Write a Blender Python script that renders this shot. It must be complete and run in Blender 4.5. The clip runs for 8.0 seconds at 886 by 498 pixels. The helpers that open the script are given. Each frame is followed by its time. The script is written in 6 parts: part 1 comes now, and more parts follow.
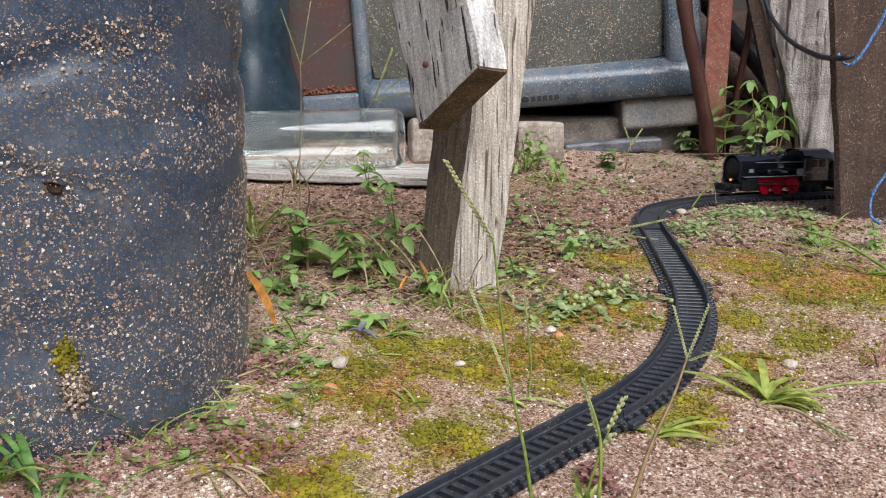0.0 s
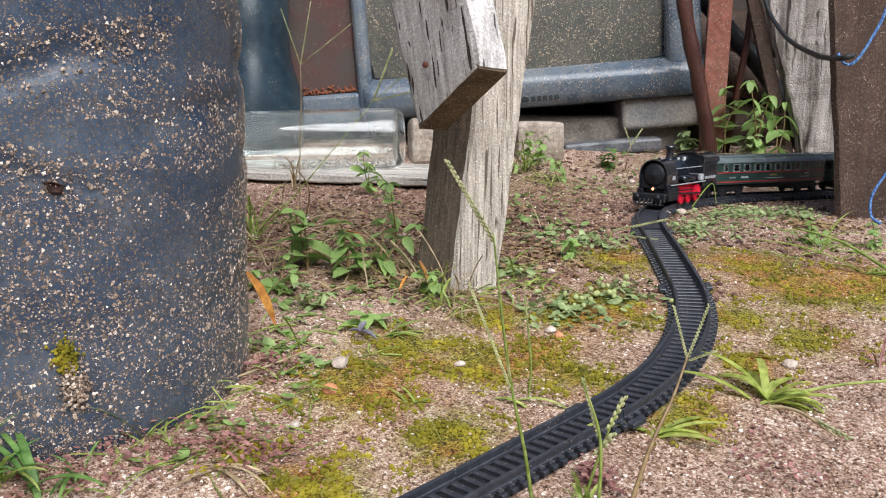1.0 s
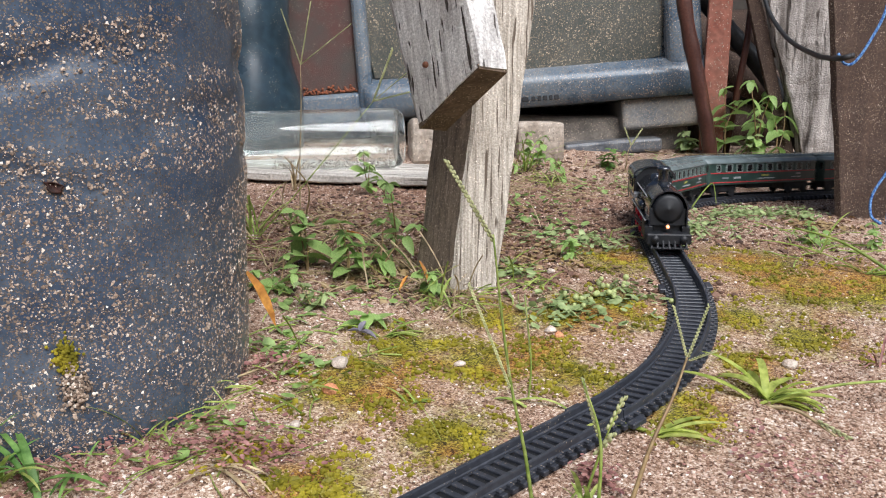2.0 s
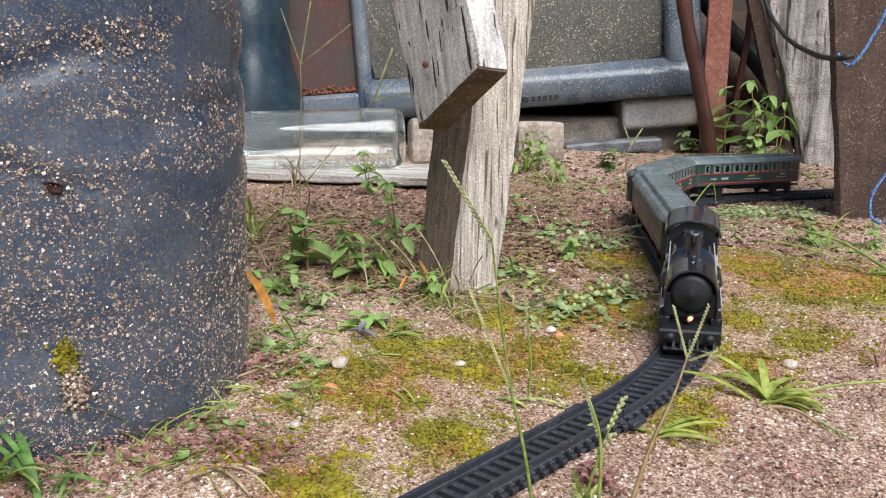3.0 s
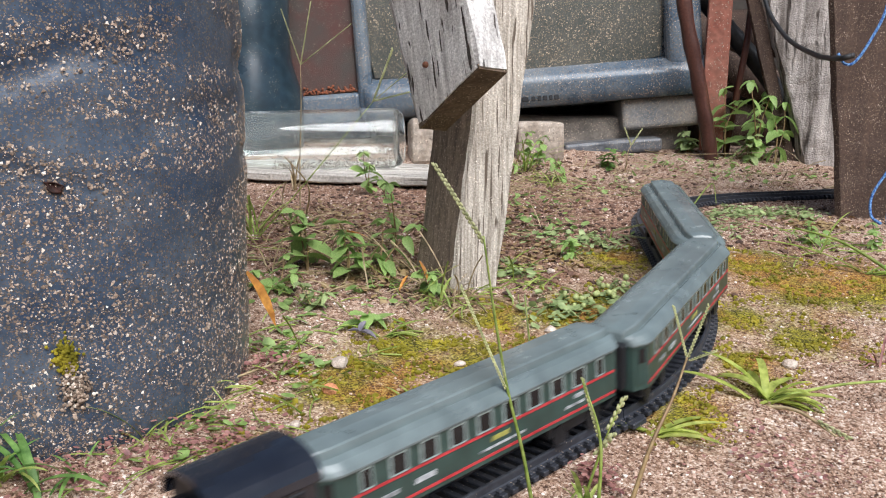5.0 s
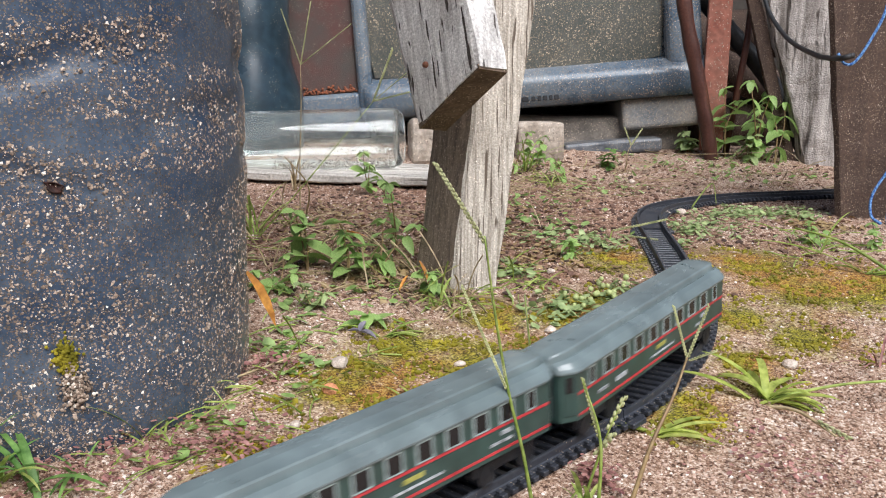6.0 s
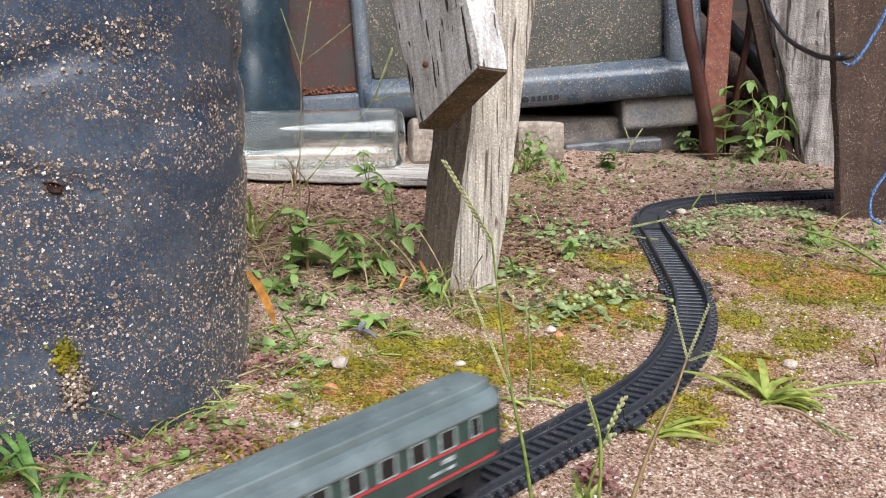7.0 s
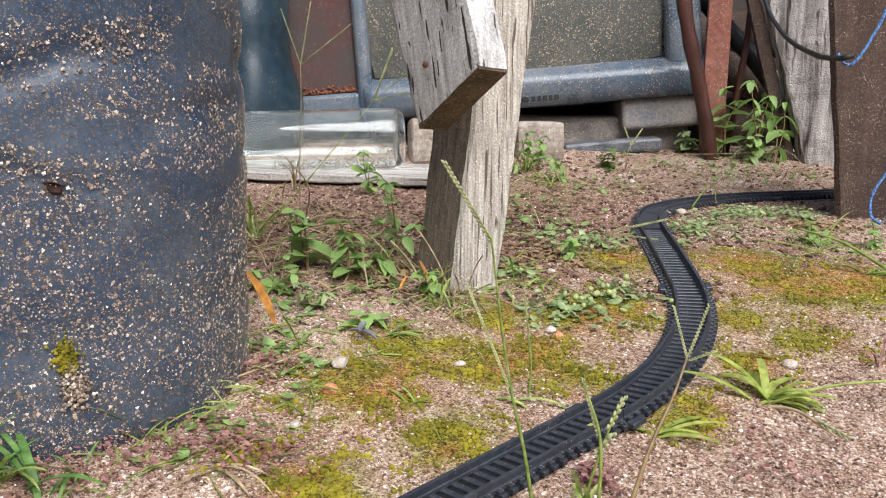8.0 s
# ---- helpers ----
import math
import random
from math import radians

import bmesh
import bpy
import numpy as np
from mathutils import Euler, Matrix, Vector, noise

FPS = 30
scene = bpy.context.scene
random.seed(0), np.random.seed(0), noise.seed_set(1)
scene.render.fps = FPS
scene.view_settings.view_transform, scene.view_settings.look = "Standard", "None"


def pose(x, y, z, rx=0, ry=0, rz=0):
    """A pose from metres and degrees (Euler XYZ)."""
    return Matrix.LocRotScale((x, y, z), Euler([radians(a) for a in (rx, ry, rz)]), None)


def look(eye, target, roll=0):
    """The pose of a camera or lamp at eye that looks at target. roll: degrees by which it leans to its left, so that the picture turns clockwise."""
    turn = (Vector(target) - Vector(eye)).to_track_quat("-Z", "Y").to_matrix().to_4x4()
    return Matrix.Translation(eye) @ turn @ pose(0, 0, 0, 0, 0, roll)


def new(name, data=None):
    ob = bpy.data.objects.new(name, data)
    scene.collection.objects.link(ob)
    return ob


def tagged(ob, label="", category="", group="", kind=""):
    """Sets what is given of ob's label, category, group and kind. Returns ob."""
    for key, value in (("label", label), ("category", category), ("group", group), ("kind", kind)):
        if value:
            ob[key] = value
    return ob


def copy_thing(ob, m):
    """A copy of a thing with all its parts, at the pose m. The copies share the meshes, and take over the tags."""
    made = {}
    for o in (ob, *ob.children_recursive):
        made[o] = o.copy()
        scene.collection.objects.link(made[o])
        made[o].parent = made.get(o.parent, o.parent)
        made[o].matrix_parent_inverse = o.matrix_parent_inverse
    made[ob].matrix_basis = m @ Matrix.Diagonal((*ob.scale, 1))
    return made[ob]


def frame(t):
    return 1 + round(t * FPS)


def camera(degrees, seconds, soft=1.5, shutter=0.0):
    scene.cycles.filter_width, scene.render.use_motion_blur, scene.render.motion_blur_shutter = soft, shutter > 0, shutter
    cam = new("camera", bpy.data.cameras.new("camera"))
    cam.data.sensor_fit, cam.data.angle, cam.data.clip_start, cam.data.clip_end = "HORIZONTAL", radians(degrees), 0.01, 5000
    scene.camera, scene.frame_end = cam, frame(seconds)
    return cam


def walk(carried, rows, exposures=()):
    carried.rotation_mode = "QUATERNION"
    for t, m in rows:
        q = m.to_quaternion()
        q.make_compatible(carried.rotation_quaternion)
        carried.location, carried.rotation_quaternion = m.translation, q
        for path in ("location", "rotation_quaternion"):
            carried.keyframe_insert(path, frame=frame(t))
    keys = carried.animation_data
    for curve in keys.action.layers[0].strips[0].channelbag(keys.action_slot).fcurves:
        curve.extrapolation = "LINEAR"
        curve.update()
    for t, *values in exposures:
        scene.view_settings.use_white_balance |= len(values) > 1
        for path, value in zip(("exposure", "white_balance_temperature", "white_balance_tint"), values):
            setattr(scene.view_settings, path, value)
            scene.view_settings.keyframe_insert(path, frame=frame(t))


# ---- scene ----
cam = camera(53.3, 8.0, soft=1.1, shutter=0.5)
EYE = (0.0, 0.0, 0.2016)
VIEW = look(EYE, (0.0, math.cos(radians(10)), 0.2016 - math.sin(radians(10))))
walk(cam, [(0.0, VIEW), (8.0, VIEW)], exposures=[(0.0, 0.08, 6230, 10), (0.7, 0.17, 6230, 10), (1.5, 0.24, 6230, 10), (4.0, 0.27, 6230, 10), (8.0, 0.30, 6230, 10)])

# ---- light ----
world = bpy.data.worlds.new("sky")
scene.world = world
world.use_nodes = True
wn = world.node_tree.nodes
sky = wn.new("ShaderNodeTexSky")
sky.sky_type = "NISHITA"
sky.sun_disc = False
SUN_ELEV, SUN_AZ = radians(50), radians(159)
sky.sun_elevation, sky.sun_rotation = SUN_ELEV, SUN_AZ
sky.air_density, sky.dust_density, sky.ozone_density = 1.0, 4.0, 1.0
world.node_tree.links.new(sky.outputs[0], wn["Background"].inputs[0])
wn["Background"].inputs[1].default_value = 0.078
sun = new("sun", bpy.data.lights.new("sun", "SUN"))
sun.data.energy, sun.data.angle, sun.data.color = 4.4, radians(48), (0.98, 0.985, 1.0)
sun_way = Vector((math.sin(SUN_AZ) * math.cos(SUN_ELEV), math.cos(SUN_AZ) * math.cos(SUN_ELEV), math.sin(SUN_ELEV)))
sun.matrix_basis = look(sun_way * 5, (0, 0, 0))


# ---- materials ----
def mat(name, a, b, scale=30.0, rough=0.7, bump=0.15, metal=0.0, fine=None, specks=None, streak=None,
        spec=0.4, coat=0.0, per_piece=0.0, cracks=None, bump_scale=None, threshold=(0.35, 0.65)):
    """Two colours mixed by coarse noise, a fine grain, optional specks (colour, size, amount) and grain streaks along z."""
    m = bpy.data.materials.new(name)
    m.use_nodes = True
    nt = m.node_tree
    n, ln = nt.nodes, nt.links.new
    bsdf = n["Principled BSDF"]
    co = n.new("ShaderNodeTexCoord")
    vec = co.outputs["Object"]
    if streak:
        mp = n.new("ShaderNodeMapping")
        mp.inputs["Scale"].default_value = streak
        ln(vec, mp.inputs[0])
        vec_s = mp.outputs[0]
    else:
        vec_s = vec
    n1 = n.new("ShaderNodeTexNoise")
    n1.inputs["Scale"].default_value = scale
    n1.inputs["Detail"].default_value = 6
    n1.inputs["Roughness"].default_value = 0.65
    ln(vec_s, n1.inputs["Vector"])
    r1 = n.new("ShaderNodeValToRGB")
    r1.color_ramp.elements[0].position, r1.color_ramp.elements[1].position = threshold
    r1.color_ramp.elements[0].color, r1.color_ramp.elements[1].color = (*a, 1), (*b, 1)
    ln(n1.outputs["Fac"], r1.inputs[0])
    col = r1.outputs[0]
    n2 = n.new("ShaderNodeTexNoise")
    n2.inputs["Scale"].default_value = fine or scale * 7
    n2.inputs["Detail"].default_value = 4
    ln(vec, n2.inputs["Vector"])
    mr = n.new("ShaderNodeMapRange")
    mr.inputs[1].default_value, mr.inputs[2].default_value = 0.3, 0.7
    mr.inputs[3].default_value, mr.inputs[4].default_value = 0.72, 1.22
    ln(n2.outputs["Fac"], mr.inputs[0])
    hsv = n.new("ShaderNodeHueSaturation")
    ln(mr.outputs[0], hsv.inputs["Value"])
    ln(col, hsv.inputs["Color"])
    col = hsv.outputs[0]
    if per_piece:
        oi = n.new("ShaderNodeObjectInfo")
        m2 = n.new("ShaderNodeMapRange")
        m2.inputs[3].default_value, m2.inputs[4].default_value = 1 - per_piece, 1 + per_piece
        ln(oi.outputs["Random"], m2.inputs[0])
        h2 = n.new("ShaderNodeHueSaturation")
        ln(m2.outputs[0], h2.inputs["Value"])
        ln(col, h2.inputs["Color"])
        col = h2.outputs[0]
    height = n2.outputs["Fac"]
    if cracks:
        colour, stretch, size, width = cracks
        mc = n.new("ShaderNodeMapping")
        mc.inputs["Scale"].default_value = stretch
        ln(vec, mc.inputs[0])
        nc = n.new("ShaderNodeTexNoise")
        nc.inputs["Scale"].default_value, nc.inputs["Detail"].default_value, nc.inputs["Roughness"].default_value = size, 2, 0.45
        ln(mc.outputs[0], nc.inputs["Vector"])
        mc2 = n.new("ShaderNodeMapRange")
        mc2.inputs[1].default_value, mc2.inputs[2].default_value = 0.34, 0.34 + width
        ln(nc.outputs["Fac"], mc2.inputs[0])
        cx = n.new("ShaderNodeMix")
        cx.data_type = "RGBA"
        ln(mc2.outputs[0], cx.inputs["Factor"])
        cx.inputs[6].default_value = (*colour, 1)
        ln(col, cx.inputs[7])
        col = cx.outputs[2]
        hc = n.new("ShaderNodeMath")
        ln(height, hc.inputs[0])
        ln(mc2.outputs[0], hc.inputs[1])
        height = hc.outputs[0]
    for sp in specks or ():
        colour, size, amount = sp
        vo = n.new("ShaderNodeTexVoronoi")
        vo.inputs["Scale"].default_value = size
        wob = n.new("ShaderNodeTexNoise")
        wob.inputs["Scale"].default_value, wob.inputs["Detail"].default_value = size * 0.8, 3
        ln(vec, wob.inputs["Vector"])
        wa = n.new("ShaderNodeVectorMath")
        wa.operation = "MULTIPLY_ADD"
        wa.inputs[1].default_value = (1.3 / size,) * 3
        ln(wob.outputs["Color"], wa.inputs[0])
        ln(vec, wa.inputs[2])
        ln(wa.outputs[0], vo.inputs["Vector"])
        ns = n.new("ShaderNodeTexNoise")
        ns.inputs["Scale"].default_value = size * 0.07
        ns.inputs["Detail"].default_value = 5
        ln(vec, ns.inputs["Vector"])
        wh = n.new("ShaderNodeSeparateColor")
        ln(vo.outputs["Color"], wh.inputs[0])
        # a cell is a speck when its random value plus the patchiness passes the amount
        ad = n.new("ShaderNodeMath")
        ad.operation = "MULTIPLY_ADD"
        ad.inputs[1].default_value = 1.6
        ln(ns.outputs["Fac"], ad.inputs[0])
        ln(wh.outputs[0], ad.inputs[2])
        gt = n.new("ShaderNodeMath")
        gt.operation = "GREATER_THAN"
        gt.inputs[1].default_value = 1.8 - amount
        ln(ad.outputs[0], gt.inputs[0])
        rad = n.new("ShaderNodeMath")
        rad.operation = "LESS_THAN"
        rad.inputs[1].default_value = 0.36
        ln(vo.outputs["Distance"], rad.inputs[0])
        both = n.new("ShaderNodeMath")
        both.operation = "MULTIPLY"
        ln(gt.outputs[0], both.inputs[0])
        ln(rad.outputs[0], both.inputs[1])
        mx = n.new("ShaderNodeMix")
        mx.data_type = "RGBA"
        ln(both.outputs[0], mx.inputs["Factor"])
        ln(col, mx.inputs[6])
        vary = n.new("ShaderNodeHueSaturation")
        vary.inputs["Color"].default_value = (*colour, 1)
        mv = n.new("ShaderNodeMapRange")
        mv.inputs[3].default_value, mv.inputs[4].default_value = 0.35, 1.5
        ln(wh.outputs[1], mv.inputs[0])
        ln(mv.outputs[0], vary.inputs["Value"])
        ln(vary.outputs[0], mx.inputs[7])
        col = mx.outputs[2]
        hh = n.new("ShaderNodeMath")
        hh.operation = "ADD"
        ln(height, hh.inputs[0])
        ln(both.outputs[0], hh.inputs[1])
        height = hh.outputs[0]
    ln(col, bsdf.inputs["Base Color"])
    bsdf.inputs["Roughness"].default_value = rough
    rr = n.new("ShaderNodeMapRange")
    rr.inputs[3].default_value, rr.inputs[4].default_value = max(rough - 0.12, 0.03), min(rough + 0.12, 1)
    ln(n1.outputs["Fac"], rr.inputs[0])
    ln(rr.outputs[0], bsdf.inputs["Roughness"])
    bsdf.inputs["Metallic"].default_value = metal
    bsdf.inputs["Specular IOR Level"].default_value = spec
    bsdf.inputs["Coat Weight"].default_value = coat
    if bump:
        bp = n.new("ShaderNodeBump")
        bp.inputs["Strength"].default_value = bump
        bp.inputs["Distance"].default_value = bump_scale or 0.0015
        ln(height, bp.inputs["Height"])
        ln(bp.outputs[0], bsdf.inputs["Normal"])
    return m


def leaf_mat(name, a, b, through_light=0.25, scale=60.0):
    m = mat(name, a, b, scale=scale, rough=0.5, bump=0.03, fine=120, spec=0.35, per_piece=0.18)
    n, ln = m.node_tree.nodes, m.node_tree.links.new
    bsdf, out = n["Principled BSDF"], n["Material Output"]
    tr = n.new("ShaderNodeBsdfTranslucent")
    ln(bsdf.inputs["Base Color"].links[0].from_socket, tr.inputs[0])
    mx = n.new("ShaderNodeMixShader")
    mx.inputs[0].default_value = through_light
    ln(bsdf.outputs[0], mx.inputs[1])
    ln(tr.outputs[0], mx.inputs[2])
    ln(mx.outputs[0], out.inputs[0])
    return m


M_DRUM = mat("sand_splashed_blue_plastic", (0.020, 0.040, 0.074), (0.085, 0.105, 0.13), 16, 0.36, 0.3, fine=260, threshold=(0.38, 0.75),
             specks=[((0.10, 0.078, 0.06), 800, 0.9), ((0.13, 0.10, 0.075), 560, 0.45)], bump_scale=0.0008)
M_HOLE = mat("brown_torn_plastic", (0.012, 0.006, 0.005), (0.045, 0.014, 0.009), 300, 0.8, 0.4)
M_SLAB = mat("dark_wet_slate", (0.05, 0.055, 0.065), (0.15, 0.155, 0.165), 30, 0.35, 0.5, fine=400, specks=[((0.34, 0.27, 0.2), 520, 0.3)], bump_scale=0.001)
M_TVFOOT = mat("mud_specked_grey_plastic", (0.11, 0.12, 0.13), (0.23, 0.21, 0.185), 22, 0.55, 0.4, fine=300,
               specks=[((0.4, 0.31, 0.23), 460, 0.5)], bump_scale=0.0008)
M_TV = mat("dusty_blue_grey_plastic", (0.05, 0.08, 0.118), (0.125, 0.15, 0.172), 9, 0.28, 0.2, fine=300,
           specks=[((0.20, 0.155, 0.11), 520, 0.5), ((0.36, 0.29, 0.23), 420, 0.22)], bump_scale=0.0006)
M_SCREEN = mat("mud_splashed_screen_glass", (0.055, 0.062, 0.056), (0.095, 0.095, 0.082), 12, 0.32, 0.25, fine=300,
               specks=[((0.24, 0.19, 0.13), 480, 0.62), ((0.36, 0.28, 0.2), 300, 0.36)], bump_scale=0.0006)
M_FOOT = mat("mud_caked_plastic", (0.15, 0.13, 0.11), (0.28, 0.24, 0.2), 25, 0.7, 0.4, fine=300,
             specks=[((0.4, 0.32, 0.25), 420, 0.42)], bump_scale=0.0008)
M_GRILLE = mat("rusted_speaker_mesh", (0.075, 0.022, 0.016), (0.05, 0.04, 0.034), 12, 0.7, 0.5, fine=500,
               specks=[((0.17, 0.14, 0.11), 620, 0.2)])
M_RUST = mat("rust_flakes", (0.26, 0.08, 0.035), (0.12, 0.04, 0.02), 60, 0.9, 0.7)
M_REDBOARD = mat("faded_red_painted_board", (0.19, 0.055, 0.034), (0.25, 0.105, 0.072), 18, 0.75, 0.4,
                 specks=[((0.34, 0.25, 0.19), 420, 0.2)])
M_WOOD = mat("weathered_grey_wood", (0.24, 0.20, 0.155), (0.60, 0.545, 0.47), 340, 0.88, 0.6, streak=(1, 1, 0.035), fine=600, threshold=(0.3, 0.66),
             cracks=((0.13, 0.10, 0.075), (1, 1, 0.03), 420, 0.06), bump_scale=0.0015,
             specks=[((0.72, 0.64, 0.54), 900, 0.12)])
# darker wood with mud specks; the shade of a post side is in its colour
M_WOODSHADE = mat("shaded_muddy_wood", (0.11, 0.082, 0.058), (0.25, 0.19, 0.14), 240, 0.9, 0.6, streak=(1, 1, 0.08), fine=500,
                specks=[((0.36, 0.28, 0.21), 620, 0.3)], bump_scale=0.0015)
M_WHITEWOOD = mat("bleached_board_wood", (0.42, 0.40, 0.38), (0.86, 0.84, 0.81), 110, 0.88, 0.6, streak=(1, 1, 0.05), fine=520,
                  cracks=((0.06, 0.05, 0.043), (1, 1, 0.016), 230, 0.04), bump_scale=0.002)
M_WOODDARK = mat("damp_brown_wood", (0.036, 0.020, 0.014), (0.078, 0.048, 0.034), 40, 0.85, 0.8, streak=(1, 1, 0.09), fine=300,
                 specks=[((0.16, 0.115, 0.08), 700, 0.42), ((0.3, 0.24, 0.19), 620, 0.08)], bump_scale=0.0012)
M_GREYPLANK = mat("sun_bleached_plank", (0.13, 0.11, 0.095), (0.52, 0.47, 0.43), 50, 0.9, 1.0, streak=(1, 1, 0.12), fine=420,
                  cracks=((0.05, 0.04, 0.033), (1, 1, 0.06), 110, 0.12), bump_scale=0.002)
M_LYINGPLANK = mat("sun_bleached_lying_plank", (0.20, 0.18, 0.155), (0.52, 0.48, 0.43), 36, 0.9, 1.0, streak=(0.1, 1, 1), fine=300,
                   cracks=((0.10, 0.085, 0.07), (0.03, 1, 1), 110, 0.08), bump_scale=0.002)
# damp end grain, with the shade of the board's underside in the colour
M_ENDGRAIN = mat("damp_shaded_end_grain", (0.075, 0.052, 0.036), (0.16, 0.115, 0.08), 60, 0.9, 0.5, fine=300, specks=[((0.34, 0.27, 0.2), 700, 0.2)])
M_STICK = mat("dark_red_brown_stick", (0.03, 0.012, 0.010), (0.085, 0.032, 0.022), 40, 0.35, 0.5, streak=(1, 1, 0.15))
M_CONCRETE = mat("mud_stained_concrete", (0.22, 0.17, 0.13), (0.42, 0.36, 0.30), 22, 0.9, 0.6,
                 specks=[((0.42, 0.34, 0.27), 300, 0.4)])
M_DARK = mat("dark_shed_boards", (0.035, 0.03, 0.026), (0.10, 0.08, 0.065), 8, 0.9, 0.5, streak=(1, 1, 0.1))
M_TRACK = mat("black_track_plastic", (0.022, 0.024, 0.031), (0.036, 0.039, 0.048), 60, 0.42, 0.1, spec=0.5, fine=300,
              specks=[((0.2, 0.16, 0.12), 900, 0.03)], bump_scale=0.0002)
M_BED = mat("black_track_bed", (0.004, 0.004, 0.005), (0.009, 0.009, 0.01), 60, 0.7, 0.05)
M_LOCO = mat("black_engine_plastic", (0.008, 0.010, 0.016), (0.014, 0.017, 0.024), 40, 0.15, 0.05, spec=0.7, coat=0.4, bump_scale=0.0003)
M_LOCODULL = mat("dull_black_plastic", (0.007, 0.008, 0.010), (0.014, 0.015, 0.018), 50, 0.5, 0.1, bump_scale=0.0003)
M_RED = mat("glossy_red_plastic", (0.56, 0.006, 0.030), (0.68, 0.012, 0.045), 50, 0.35, 0.05)
M_SILVER = mat("silver_print", (0.16, 0.17, 0.18), (0.5, 0.52, 0.54), 160, 0.4, 0.03)
M_COACH = mat("dark_green_coach_plastic", (0.026, 0.052, 0.045), (0.030, 0.058, 0.050), 25, 0.33, 0.0, spec=0.5, fine=60)
M_ROOF = mat("grey_green_roof_plastic", (0.115, 0.145, 0.147), (0.130, 0.160, 0.162), 12, 0.27, 0.0, spec=0.55, fine=40)
M_STRIPE = mat("red_line_print", (0.34, 0.028, 0.034), (0.42, 0.045, 0.05), 60, 0.45, 0.02)
M_WINFRAME = mat("pale_window_print", (0.22, 0.27, 0.26), (0.30, 0.35, 0.34), 60, 0.4, 0.02)
M_PANE = mat("black_window_void", (0.008, 0.008, 0.009), (0.014, 0.014, 0.015), 60, 0.25, 0.0)
M_YELLOW = mat("yellow_print", (0.26, 0.25, 0.06), (0.34, 0.32, 0.09), 60, 0.5, 0.02)
M_CABLE = mat("black_rubber_cable", (0.012, 0.012, 0.013), (0.03, 0.03, 0.03), 60, 0.5, 0.1)
M_CORD = mat("blue_braided_cord", (0.02, 0.09, 0.32), (0.16, 0.33, 0.6), 420, 0.7, 0.5, threshold=(0.48, 0.52))
M_RUSTY_NAIL = mat("rusty_nail_steel", (0.10, 0.035, 0.02), (0.2, 0.08, 0.04), 120, 0.8, 0.4)
M_LEAF = leaf_mat("weed_leaf_green", (0.20, 0.34, 0.075), (0.40, 0.54, 0.20), 0.42)
M_LEAFDARK = leaf_mat("deep_leaf_green", (0.09, 0.2, 0.045), (0.2, 0.33, 0.09), 0.4)
M_GRASS = leaf_mat("grass_green", (0.24, 0.35, 0.06), (0.44, 0.5, 0.15), 0.42)
M_STRAW = leaf_mat("dry_straw", (0.34, 0.25, 0.13), (0.50, 0.40, 0.24))
M_SEED = leaf_mat("pale_seed_head", (0.32, 0.34, 0.14), (0.48, 0.48, 0.26))
M_COVER = leaf_mat("pale_groundcover_leaf", (0.22, 0.31, 0.11), (0.40, 0.47, 0.22), 0.3)
M_BERRY = leaf_mat("unripe_berry", (0.28, 0.34, 0.12), (0.42, 0.45, 0.2), 0.1)
M_DEADLEAF = leaf_mat("dead_orange_leaf", (0.36, 0.14, 0.03), (0.58, 0.28, 0.06))
M_STEM = leaf_mat("reddish_stem", (0.2, 0.12, 0.06), (0.3, 0.22, 0.1), 0.05)
M_PINK = leaf_mat("pinkish_dry_weed", (0.16, 0.065, 0.06), (0.32, 0.16, 0.135), 0.1)
M_MOSS = leaf_mat("yellow_green_moss", (0.11, 0.105, 0.009), (0.42, 0.345, 0.03), 0.3, scale=28)
M_LIME = leaf_mat("lime_grass", (0.27, 0.35, 0.05), (0.47, 0.51, 0.14), 0.42)
M_TEAL = mat("dark_teal_plastic", (0.008, 0.020, 0.032), (0.026, 0.044, 0.055), 9, 0.3, 0.1, specks=[((0.16, 0.14, 0.11), 520, 0.06)])
M_STONE = mat("pale_quartz_pebble", (0.38, 0.29, 0.23), (0.62, 0.53, 0.45), 120, 0.7, 0.3, per_piece=0.2)
M_BRICKBIT = mat("orange_brick_chip", (0.5, 0.19, 0.08), (0.62, 0.3, 0.16), 90, 0.85, 0.4)
M_FEATHER = leaf_mat("grey_violet_petal", (0.13, 0.12, 0.15), (0.24, 0.22, 0.26), 0.2)


def grain_mat(name, stops):
    """Loose grit: every grain its own tint."""
    m = bpy.data.materials.new(name)
    m.use_nodes = True
    n, ln = m.node_tree.nodes, m.node_tree.links.new
    g = n.new("ShaderNodeNewGeometry")
    r = n.new("ShaderNodeValToRGB")
    e = r.color_ramp.elements
    e[0].position, e[0].color = stops[0][0], (*stops[0][1], 1)
    e[1].position, e[1].color = stops[-1][0], (*stops[-1][1], 1)
    for p, c in stops[1:-1]:
        e.new(p).color = (*c, 1)
    ln(g.outputs["Random Per Island"], r.inputs[0])
    ln(r.outputs[0], n["Principled BSDF"].inputs["Base Color"])
    n["Principled BSDF"].inputs["Roughness"].default_value = 0.75
    return m


